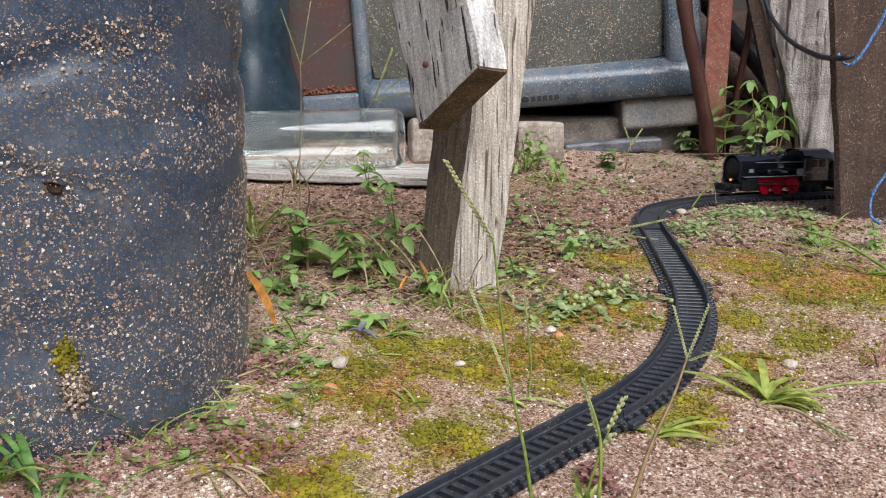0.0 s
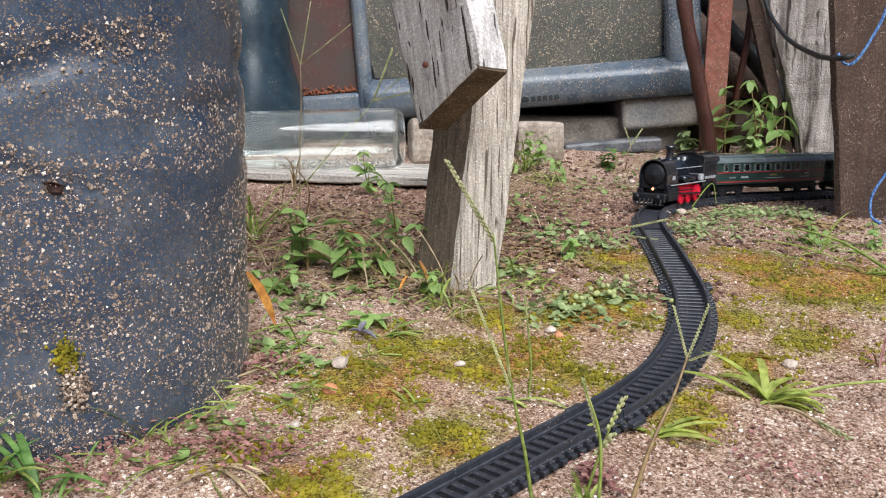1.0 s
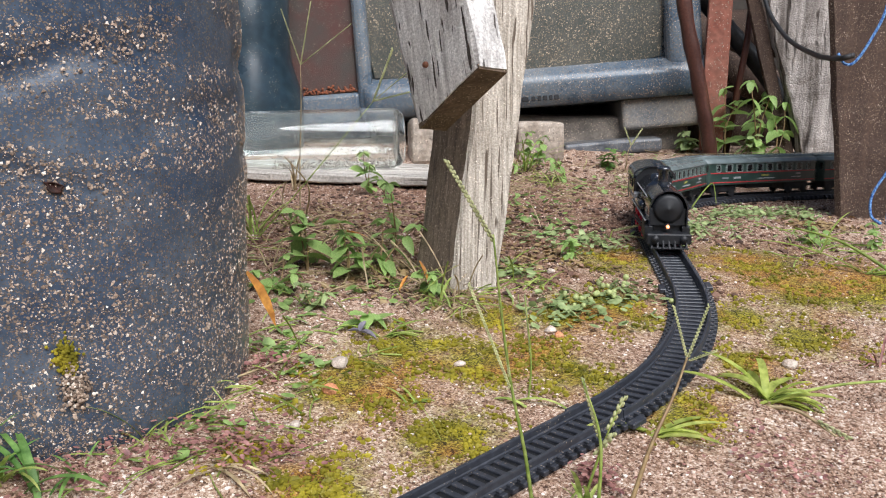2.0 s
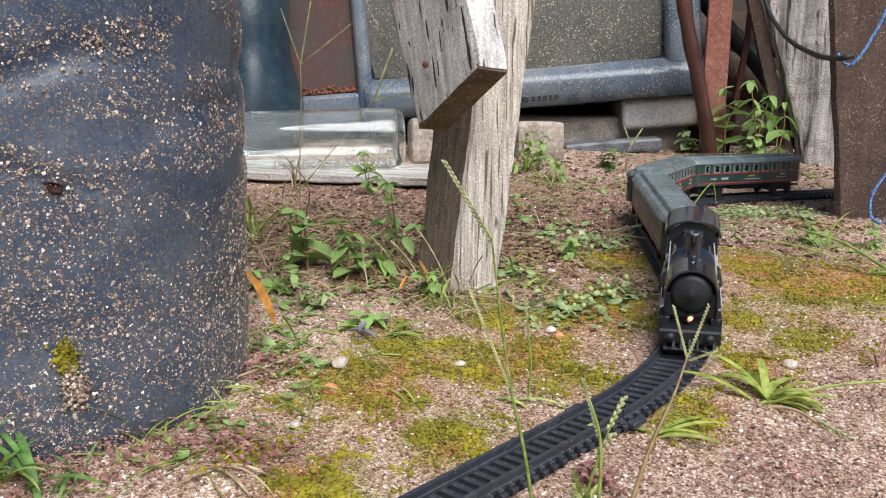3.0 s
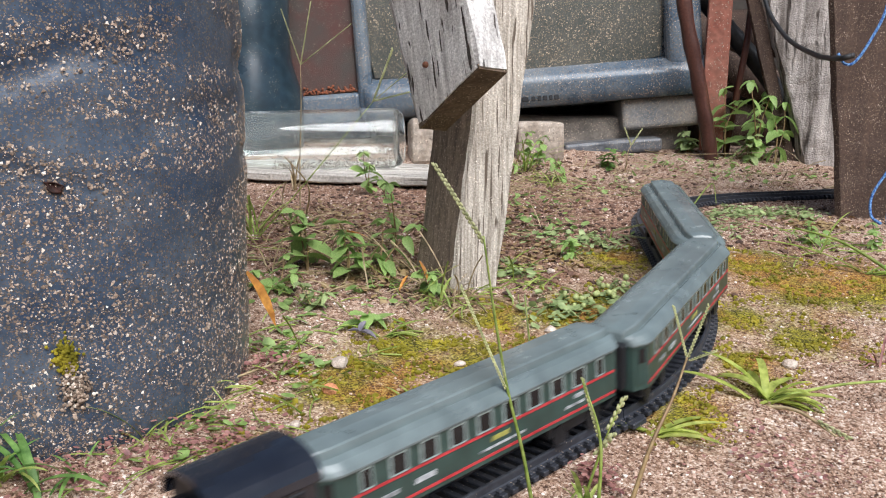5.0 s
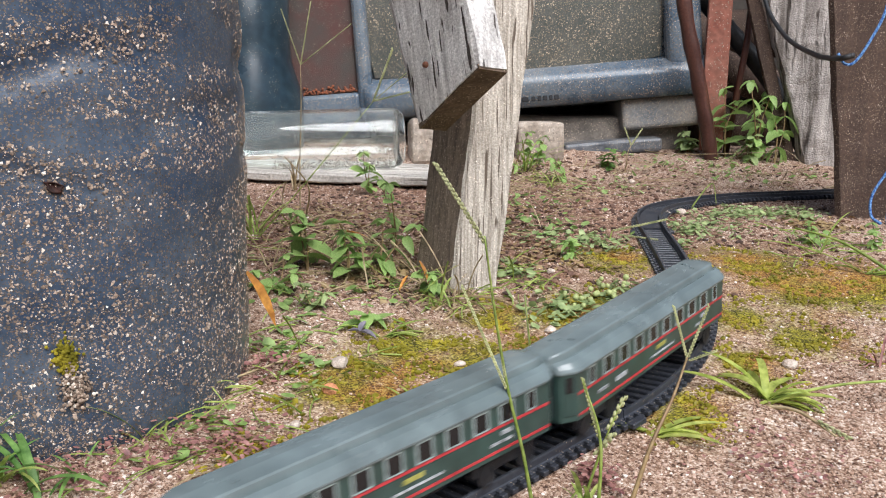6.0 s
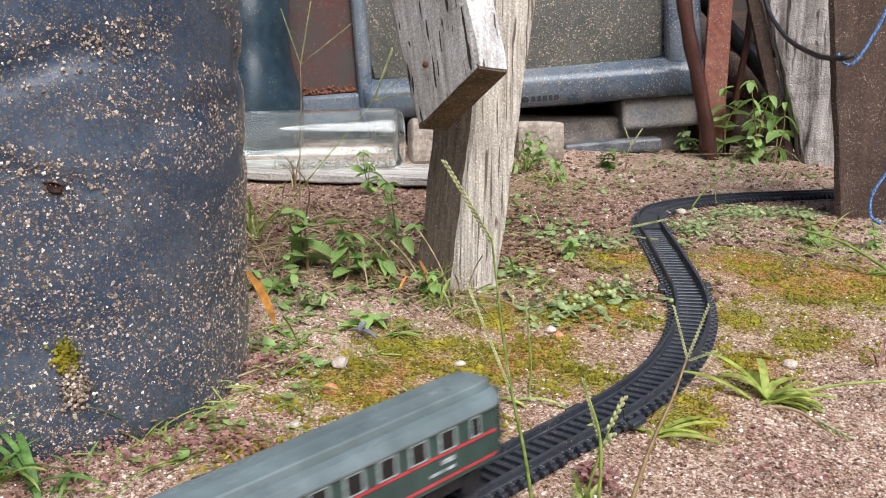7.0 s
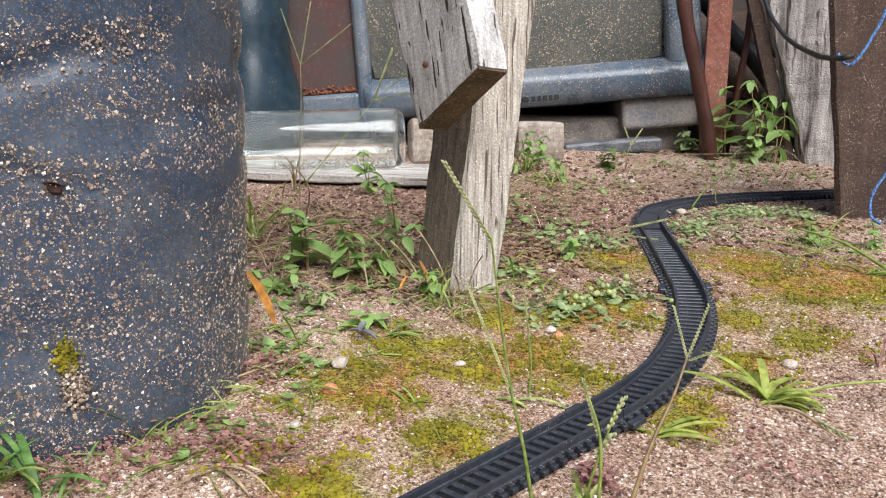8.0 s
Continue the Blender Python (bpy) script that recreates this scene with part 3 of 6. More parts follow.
def make_drum():
    d = thing("plastic_drum", "dark blue plastic drum splashed with dried sand, standing on soil", "drum", pose(-0.268, 0.584, 0.0))
    bm = bmesh.new()
    seg, hs = 150, 130
    z0, z1 = -0.02, 0.52
    rings = []
    for k in range(hs + 1):
        z = z0 + (z1 - z0) * k / hs
        ring = []
        for i in range(seg):
            a = 2 * math.pi * i / seg
            r = drum_radius(a, z)
            ring.append(bm.verts.new((r * math.cos(a), r * math.sin(a), z)))
        rings.append(ring)
    for a, b in zip(rings, rings[1:]):
        for i in range(seg):
            bm.faces.new((a[i], a[(i + 1) % seg], b[(i + 1) % seg], b[i]))
    bm.faces.new(rings[0])
    bmesh.ops.recalc_face_normals(bm, faces=bm.faces)
    part("shell", bm, M_DRUM, d, smooth=True)
    part("lid", lathe([(0.001, 0.522), (0.125, 0.522), (0.138, 0.53), (0.14, 0.515), (0.136, 0.505)], 64), M_DRUM, d, smooth=True)
    # torn hole with a lip
    a = math.radians(-62.3)
    hole = lathe([(0.0066, -0.003), (0.0060, 0.0016), (0.0048, 0.0022), (0.0042, 0.0008), (0.0005, 0.0)], 18, "x")
    for v in hole.verts:
        v.co.y *= 0.75 + 0.15 * math.sin(v.co.z * 900)
        v.co.z = (v.co.z if v.co.z < 0 else v.co.z * 0.35) * 0.75 - 0.25 * v.co.y
    o = part("torn_hole", hole, M_HOLE, d, "small torn hole with a brown inside", True)
    o.matrix_basis = Matrix.Translation(((drum_radius(a, 0.154) - 0.0002) * math.cos(a), (drum_radius(a, 0.154) - 0.0002) * math.sin(a), 0.154)) @ Matrix.Rotation(a, 4, "Z")
    # clod of soil and moss stuck to the wall
    for nm, zc, ac, r, mt, lb in (("clod", 0.042, -61, 0.0085, M_CRUST, "lump of wet sand"), ("moss_tuft", 0.059, -62.5, 0.0065, M_MOSS, "tuft of yellow-green moss")):
        bm = bmesh.new()
        rnd = random.Random(int(zc * 1000))
        for _ in range(420):
            rr = rnd.uniform(0.0005, 0.0013)
            q = bmesh.ops.create_icosphere(bm, subdivisions=1, radius=rr)
            off = Vector((rnd.uniform(-0.1, 0.5) * r, rnd.gauss(0, 0.4) * r, rnd.gauss(0, 0.7) * r))
            bmesh.ops.translate(bm, verts=q["verts"], vec=off)
        o = part(nm, bm, mt, d, lb)
        aa = math.radians(ac)
        o.matrix_basis = Matrix.Translation((drum_radius(aa, zc) * math.cos(aa), drum_radius(aa, zc) * math.sin(aa), zc)) @ Matrix.Rotation(aa, 4, "Z")
    # dried sand thrown up by rain: small uneven clumps, thickest low down and in the folds
    rnd = random.Random(77)
    base = [Vector(v) for v in ((1, 0, 0), (-0.5, 0.85, 0), (-0.5, -0.85, 0), (0, 0, 0.9), (0, 0, -0.9))]
    tri = [(0, 1, 3), (1, 2, 3), (2, 0, 3), (1, 0, 4), (2, 1, 4), (0, 2, 4)]
    verts, faces = [], []
    while len(faces) < 40000 * 6:
        z = -0.015 + 0.31 * rnd.random() ** 1.25
        a = radians(rnd.uniform(-150, 20))
        dens = 0.5 + 1.5 * noise.noise(Vector((a * 2.2, z * 22, 5.0))) + 0.5 * noise.noise(Vector((a * 9, z * 70, 2.0)))
        for zc, wd in ((0.232, 0.010), (0.172, 0.012)):
            dens += 0.5 * math.exp(-((z - zc - 0.006 * math.sin(a * 5)) / wd) ** 2)
        dens -= 1.3 * max(0.0, z - 0.22) / 0.09
        if rnd.random() > dens + 0.36:
            continue
        size = rnd.choice((0.0003, 0.0004, 0.0005, 0.0006, 0.0007, 0.0009, 0.0012)) * rnd.uniform(0.7, 1.2)
        for _ in range(rnd.choice((1, 1, 2, 3))):
            aa, zz = a + rnd.gauss(0, size * 9), z + rnd.gauss(0, size * 1.2)
            c = Vector((math.cos(aa), math.sin(aa), 0))
            o = c * drum_radius(aa, zz) + Vector((0, 0, zz))
            turn = Matrix.Rotation(rnd.uniform(0, 6.28), 3, "X") @ Matrix.Rotation(rnd.uniform(0, 6.28), 3, "Y")
            sx = size * rnd.uniform(0.6, 1.3)
            i0 = len(verts)
            for b in base:
                q = turn @ (b * sx * rnd.uniform(0.7, 1.3))
                verts.append(o + q - c * (q.dot(c) * 0.55))
            faces += [(x + i0, y + i0, w + i0) for x, y, w in tri]
    me = bpy.data.meshes.new("sand_crust")
    me.from_pydata(verts, [], faces)
    me.materials.append(M_CRUST)
    crust = new("sand_crust", me)
    crust.parent = d
    tagged(crust, "specks of dried tan sand on the plastic", kind="stuff")


make_drum()


def make_trestle():
    t = thing("timber_trestle", "weathered grey timber post with a nailed leaning board", "trestle")
    z = 0.02
    c = [(0.006, 0.747, z), (0.047, 0.757, z), (0.013, 0.816, z), (-0.028, 0.806, z)]
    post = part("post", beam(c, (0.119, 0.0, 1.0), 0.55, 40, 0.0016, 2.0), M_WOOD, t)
    post.data.materials.append(M_WOODSHADE)
    # left-facing side takes the darker wood, its shade painted in
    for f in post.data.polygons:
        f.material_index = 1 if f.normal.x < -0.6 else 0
    p2, p3, p1 = Vector((0.0265, 0.655, 0.2225)), Vector((0.0495, 0.672, 0.2195)), Vector((-0.0215, 0.735, 0.1735))
    part("leaning_board", beam([p1, p2, p3, p1 + p3 - p2], (-0.23, 0.06, 1.0), 0.3, 24, 0.0012, 5.0), M_WHITEWOOD, t, "sun-whitened board end with splits")
    ends = [p1, p2, p3, p1 + p3 - p2]
    mid = sum(ends, Vector()) / 4
    up = Vector((-0.23, 0.06, 1.0)).normalized()
    bm = bmesh.new()
    lo_, hi_ = [[bm.verts.new(mid + (e - mid) * 0.95 + up * h) for e in ends] for h in (-0.0016, 0.002)]
    for i in range(4):
        bm.faces.new((lo_[i], lo_[(i + 1) % 4], hi_[(i + 1) % 4], hi_[i]))
    bm.faces.new(lo_)
    bm.faces.new(hi_)
    bmesh.ops.subdivide_edges(bm, edges=bm.edges[:], cuts=4, use_grid_fill=True)
    roughen(bm, 0.0005, 120, 3.0)
    bmesh.ops.recalc_face_normals(bm, faces=bm.faces)
    # underside end: damp wood plus painted-in shade
    part("end_grain", bm, M_ENDGRAIN, t, "damp sawn end, darkened further for its shade")
    nail = lathe([(0.0026, 0.0), (0.0026, 0.0012), (0.0018, 0.0018)], 14, "x")
    o = part("nail", nail, M_RUSTY_NAIL, t, "rusty nail head", True)
    o.matrix_basis = look((-0.014, 0.7, 0.2235), (0.3, 1.2, 0.25)) @ Matrix.Rotation(radians(90), 4, "Y")


make_trestle()


def make_right_post():
    p = thing("shed_post", "thick damp brown timber post spattered with sand", "post")
    z = 0.02
    c = [(0.489, 1.086, z), (0.65, 1.08, z), (0.72, 1.2, z), (0.565, 1.21, z)]
    part("timber", beam(c, (-0.099, 0.02, 1.0), 0.365, 40, 0.0018, 8.0), M_WOODDARK, p)


make_right_post()


def make_television():
    tv = thing("television", "discarded old television with muddy screen and rusty speaker grille", "television",
               Matrix.Translation((0.46, 1.62, 0.2015)) @ Matrix.Rotation(radians(-4.4), 4, "Y") @ Matrix.Rotation(radians(-4), 4, "X"))
    # front frame with a screen opening: left grille, screen, chin
    def slab(lo, hi, mt, nm, bev=0.006, lb=""):
        return part(nm, boxm(lo, hi, bev, 3), mt, tv, lb, False)
    slab((-0.79, 0.03, 0.0), (0.012, 0.40, 0.50), M_TV, "cabinet", 0.02)
    # chin: a sloping ledge below the screen
    bm = bmesh.new()
    prof = [(0.045, 0.078), (0.004, 0.066), (-0.014, 0.05), (-0.018, 0.036), (-0.010, 0.018), (-0.006, 0.0), (0.05, 0.0)]
    n = 40
    rows = []
    for k in range(n + 1):
        x = -0.60 + 0.618 * k / n
        sag = 0.0035 * math.sin(math.pi * k / n)
        rows.append([bm.verts.new((x, y - sag, z)) for y, z in prof])
    for a, b in zip(rows, rows[1:]):
        for i in range(len(prof) - 1):
            bm.faces.new((a[i], a[i + 1], b[i + 1], b[i]))
    bm.faces.new(rows[0])
    bm.faces.new(rows[-1])
    bmesh.ops.recalc_face_normals(bm, faces=bm.faces)
    part("chin", bm, M_TV, tv, "scuffed blue-grey ledge", True)
    # curved picture tube with rounded corners, sunk in its opening
    bm = bmesh.new()
    cx, cz, hw, hh = -0.320, 0.265, 0.268, 0.198
    nx, nz = 36, 26
    grid = []
    for j in range(nz + 1):
        row = []
        for i in range(nx + 1):
            u, w = 2 * i / nx - 1, 2 * j / nz - 1
            sx = hw * (1 - 0.03 * w ** 6)
            sz = hh * (1 - 0.035 * u ** 6)
            row.append(bm.verts.new((cx + u * sx, -0.002 + 0.012 * (u * u + 0.7 * w * w), cz + w * sz)))
        grid.append(row)
    for a, b in zip(grid, grid[1:]):
        for i in range(nx):
            bm.faces.new((a[i], a[i + 1], b[i + 1], b[i]))
    bmesh.ops.recalc_face_normals(bm, faces=bm.faces)
    part("screen", bm, M_SCREEN, tv, "mud-splashed grey picture tube", True)
    # rounded frame bars at the sides of the screen
    for x0, x1, nm in ((-0.612, -0.585, "frame_bar"), (-0.052, 0.014, "frame_bar")):
        slab((x0, -0.006, 0.0), (x1, 0.05, 0.5), M_TV, nm, 0.012)
    slab((-0.785, -0.004, 0.0), (-0.755, 0.05, 0.5), M_TV, "frame_bar", 0.012)
    slab((-0.76, 0.0, 0.0), (-0.608, 0.05, 0.05), M_TV, "grille_sill", 0.008)
    g = part("speaker_grille", boxm((-0.757, 0.012, 0.04), (-0.61, 0.03, 0.5), 0.006, 2), M_GRILLE, tv, "rusty brown perforated speaker grille")
    bm = bmesh.new()
    rnd = random.Random(5)
    for _ in range(120):
        q = bmesh.ops.create_icosphere(bm, subdivisions=1, radius=rnd.uniform(0.001, 0.003))
        bmesh.ops.translate(bm, verts=q["verts"], vec=(rnd.uniform(-0.75, -0.615), 0.009, 0.052 + abs(rnd.gauss(0, 0.005))))
    part("rust_crust", bm, M_RUST, g, "orange rust crust along the edge")
    # raised maker's mark: plain bars
    x = -0.318
    for w in (0.016, 0.010, 0.009, 0.010, 0.008, 0.011):
        bm = boxm((x, -0.0135, 0.008), (x + w * 0.75, -0.007, 0.0175), 0.001)
        part("letter_bar", bm, M_LOCODULL, tv)
        x += w + 0.001
    slab((-0.136, 0.008, -0.056), (0.008, 0.36, 0.002), M_TVFOOT, "foot", 0.008, "sand-spattered plastic foot")
    slab((-0.755, 0.06, -0.034), (-0.60, 0.36, 0.002), M_TV, "foot", 0.006)


make_television()


def rough_block(name, label, cat, lo, hi, mt, bev=0.006, seed=1.0, turn=0.0, tilt=0.0):
    o = thing(name, label, cat)
    bm = bmesh.new()
    c = [(lo[i] + hi[i]) / 2 for i in range(3)]
    box(bm, [lo[i] - c[i] for i in range(3)], [hi[i] - c[i] for i in range(3)], bev, 2)
    bmesh.ops.subdivide_edges(bm, edges=[e for e in bm.edges if e.calc_length() > 0.02], cuts=5, use_grid_fill=True)
    roughen(bm, 0.0025, 45, seed)
    o.matrix_basis = pose(*c, 0, tilt, turn)
    part("block", bm, mt, o)
    return o


rough_block("concrete_block", "mud-stained concrete block beside the television", "block", (0.125, 1.53, 0.085), (0.207, 1.62, 0.152), M_CONCRETE, 0.006, 1.0, 5)
rough_block("stone_slab", "flat dark grey stone slab lying before the television", "slab", (0.222, 1.60, 0.092), (0.398, 1.72, 0.118), M_SLAB, 0.006, 3.0, -3, -4.5)
rough_block("footing_stone", "rough muddy stone propping the television", "stone", (-0.30, 1.66, 0.09), (-0.12, 1.85, 0.118), M_CONCRETE, 0.012, 8.0)
rough_block("footing_stone", "rough muddy stone propping the television", "stone", (0.12, 1.66, 0.085), (0.46, 1.85, 0.160), M_FOOT, 0.012, 11.0)
rough_block("old_brick", "dark worn brick standing behind the post", "brick", (-0.058, 1.50, 0.08), (0.01, 1.57, 0.16), M_CONCRETE, 0.01, 9.0, 8)


def make_plank():
    o = thing("ground_plank", "bleached cracked plank lying on the soil", "plank", pose(-0.18, 1.425, 0.078, 2.0, 1.2, -8))
    bm = boxm((-0.24, -0.085, -0.007), (0.21, 0.085, 0.006), 0.002)
    bmesh.ops.subdivide_edges(bm, edges=[e for e in bm.edges if e.calc_length() > 0.05], cuts=18, use_grid_fill=True)
    roughen(bm, 0.003, 30, 4.0)
    b = part("plank", bm, M_LYINGPLANK, o)


make_plank()


def make_bottle():
    o = thing("glass_bottle", "large clear glass bottle lying on a plank", "bottle", pose(-0.063, 1.42, 0.132, 0, -1.5, 2))
    outer = [(0.002, -0.002), (0.02, -0.003), (0.036, -0.001), (0.044, 0.006), (0.0475, 0.016), (0.048, 0.05), (0.048, 0.27), (0.046, 0.295), (0.036, 0.33), (0.022, 0.36), (0.017, 0.39), (0.018, 0.41)]
    inner = [(r - 0.0025, h) for r, h in outer[4:]][::-1] + [(0.04, 0.008), (0.002, 0.004)]
    bm = lathe([(r, -h) for r, h in outer + inner], 64, "x")
    g = part("glass", bm, M_GLASS, o, smooth=True)
    g.visible_shadow = False
    # mud settled inside
    bm = bmesh.new()
    rnd = random.Random(3)
    for _ in range(700):
        q = bmesh.ops.create_icosphere(bm, subdivisions=1, radius=rnd.uniform(0.0008, 0.0022))
        a = rnd.gauss(-90, 22)
        bmesh.ops.translate(bm, verts=q["verts"], vec=(-rnd.uniform(0.02, 0.21), 0.0435 * math.cos(radians(a)), 0.0435 * math.sin(radians(a))))
    part("sediment", bm, M_FOOT, o, "sandy sediment inside")


make_bottle()


def make_canister():
    o = thing("blue_canister", "dark blue dented plastic canister behind the bottle", "canister", pose(-0.345, 1.6, 0.095))
    bm = lathe([(0.08, 0.0), (0.095, 0.01), (0.096, 0.1), (0.075, 0.16), (0.07, 0.2), (0.075, 0.45)], 40)
    roughen(bm, 0.006, 14, 2.0)
    part("shell", bm, M_TEAL, o, smooth=True)
    part("cap", lathe([(0.08, 0.45), (0.08, 0.48), (0.02, 0.485)], 32), M_TEAL, o)


make_canister()


# ---- things leaning at the shed ----
def make_stick():
    o = thing("walking_stick", "dark red-brown peeled stick leaning upright", "stick")
    pts = curve_pts([(0.473, 1.56, 0.082), (0.462, 1.558, 0.14), (0.438, 1.556, 0.24), (0.412, 1.555, 0.35), (0.39, 1.553, 0.5)], 30)
    bm = tube(pts, [0.0135 - 0.0015 * abs(math.sin(i * 0.7)) for i in range(31)], 14)
    roughen(bm, 0.0015, 60)
    part("wood", bm, M_STICK, o, smooth=True)
    o2 = thing("thin_rod", "thin dark rod leaning behind the stick", "rod")
    part("wood", tube([(0.51, 1.6, 0.095), (0.545, 1.62, 0.3), (0.56, 1.63, 0.5)], 0.006, 10), M_STICK, o2, smooth=True)


make_stick()


def make_leaning():
    o = thing("red_board", "faded red painted board standing behind the stick", "board")
    c = [(0.463, 1.60, 0.10), (0.503, 1.596, 0.10), (0.507, 1.615, 0.10), (0.465, 1.617, 0.10)]
    part("board", beam(c, (0.02, 0.01, 1.0), 0.5, 26, 0.001, 3.0), M_REDBOARD, o)
    o = thing("leaning_plank", "bleached silvery plank leaning against the post", "plank")
    c = [(0.632, 1.565, 0.07), (0.634, 1.54, 0.07), (0.725, 1.51, 0.07), (0.73, 1.54, 0.07)]
    part("plank", beam(c, (-0.276, 0.05, 1.0), 0.5, 36, 0.004, 12.0), M_GREYPLANK, o)
    # added dark strip along the plank's left edge, painting its shaded side face
    o = thing("dark_stake", "added dark strip for the shaded side of the leaning plank", "stake")
    c = [(0.602, 1.565, 0.075), (0.624, 1.56, 0.075), (0.630, 1.58, 0.075), (0.606, 1.585, 0.075)]
    part("stake", beam(c, (-0.262, 0.05, 1.0), 0.45, 30, 0.001, 14.0), M_WOODDARK, o)
    o = thing("dark_pole", "dark charred pole leaning across the planks", "pole")
    part("wood", tube(curve_pts([(0.66, 1.62, 0.10), (0.6, 1.64, 0.22), (0.51, 1.66, 0.33), (0.42, 1.68, 0.44)], 16), 0.016, 12), M_CABLE, o, smooth=True)
    for k, (y, z, r, x0, x1, tl) in enumerate(((1.78, 0.14, 0.045, 0.5, 1.0, 0.1), (1.86, 0.21, 0.05, 0.45, 1.05, -0.05), (1.74, 0.26, 0.035, 0.52, 1.0, -0.45), (1.9, 0.31, 0.05, 0.42, 1.1, 0.05))):
        o = thing("log", "grey weathered log in the pile by the wall", "log", group="logs by the wall")
        bm = tube(curve_pts([(x0, y, z), ((x0 + x1) / 2, y + 0.01, z + tl * (x1 - x0) / 2 + 0.005), (x1, y, z + tl * (x1 - x0))], 14), r, 16)
        roughen(bm, 0.006, 22, k)
        part("wood", bm, M_WOODDARK, o, smooth=True)
    o = thing("upright_board", "pinkish brown upright board by the wall", "board")
    part("board", beam([(0.70, 1.70, 0.10), (0.79, 1.70, 0.10), (0.79, 1.73, 0.10), (0.70, 1.73, 0.10)], (-0.05, 0.05, 1.0), 0.6, 20, 0.002, 7.0), M_WOODDARK, o)


make_leaning()


def make_cables():
    o = thing("black_cable", "black rubber cable drooping from the shed post", "cable")
    part("sheath", tube(curve_pts([(0.52, 1.48, 0.42), (0.513, 1.45, 0.345), (0.515, 1.36, 0.285), (0.495, 1.2, 0.252), (0.468, 1.07, 0.2425), (0.478, 1.05, 0.245)], 40), 0.0034, 10), M_CABLE, o, smooth=True)
    o = thing("braided_rope", "thin blue and white braided rope round the post", "rope")
    part("braid", tube(curve_pts([(0.525, 1.066, 0.36), (0.517, 1.062, 0.30), (0.50, 1.06, 0.262), (0.485, 1.062, 0.238), (0.474, 1.064, 0.236), (0.468, 1.07, 0.248)], 40), 0.0017, 8), M_CORD, o, smooth=True)
    part("loose_end", tube(curve_pts([(0.545, 1.05, 0.135), (0.53, 1.05, 0.112), (0.513, 1.05, 0.082), (0.511, 1.045, 0.058), (0.516, 1.03, 0.05)], 24), 0.0017, 8), M_CORD, o, smooth=True)
    part("loose_end", tube(curve_pts([(0.548, 1.045, 0.12), (0.534, 1.045, 0.088), (0.528, 1.04, 0.06), (0.524, 1.03, 0.051)], 20), 0.0017, 8), M_CORD, o, smooth=True)


make_cables()


# ---- track ----
SLEEPER_STEP = 0.0083
GAUGE = 0.025


def rail_mesh(s0, s1, side, n):
    """One rail: a tall narrow head on a wider web, swept along the line."""
    prof = [(-0.0017, 0.0025), (-0.0017, 0.0045), (-0.0011, 0.0052), (-0.0011, 0.0088), (-0.0008, 0.0095), (0.0008, 0.0095), (0.0011, 0.0088), (0.0011, 0.0052), (0.0017, 0.0045), (0.0017, 0.0025)]
    bm = bmesh.new()
    rows = []
    for k in range(n + 1):
        s = s0 + (s1 - s0) * k / n
        x, y, th = rail_at(s)
        z = float(gz(x, y))
        nx, ny = -math.sin(th), math.cos(th)
        rows.append([bm.verts.new((x + nx * (side * GAUGE / 2 + w), y + ny * (side * GAUGE / 2 + w), z + h)) for w, h in prof])
    m = len(prof)
    for a, b in zip(rows, rows[1:]):
        for i in range(m):
            bm.faces.new((a[i], a[(i + 1) % m], b[(i + 1) % m], b[i]))
    bm.faces.new(rows[0])
    bm.faces.new(rows[-1])
    bmesh.ops.recalc_face_normals(bm, faces=bm.faces)
    return bm


def sleeper_mesh():
    bm = boxm((-0.0021, -0.0195, 0.0), (0.0021, 0.0195, 0.0032), 0.0005)
    for sd in (-1, 1):
        box(bm, (-0.0021, sd * 0.0155 - 0.0016, 0.0028), (0.0021, sd * 0.0155 + 0.0016, 0.0046), 0.0004)
    me = bpy.data.meshes.new("sleeper")
    bm.to_mesh(me)
    bm.free()
    me.materials.append(M_TRACK)
    return me


SLEEPER = sleeper_mesh()


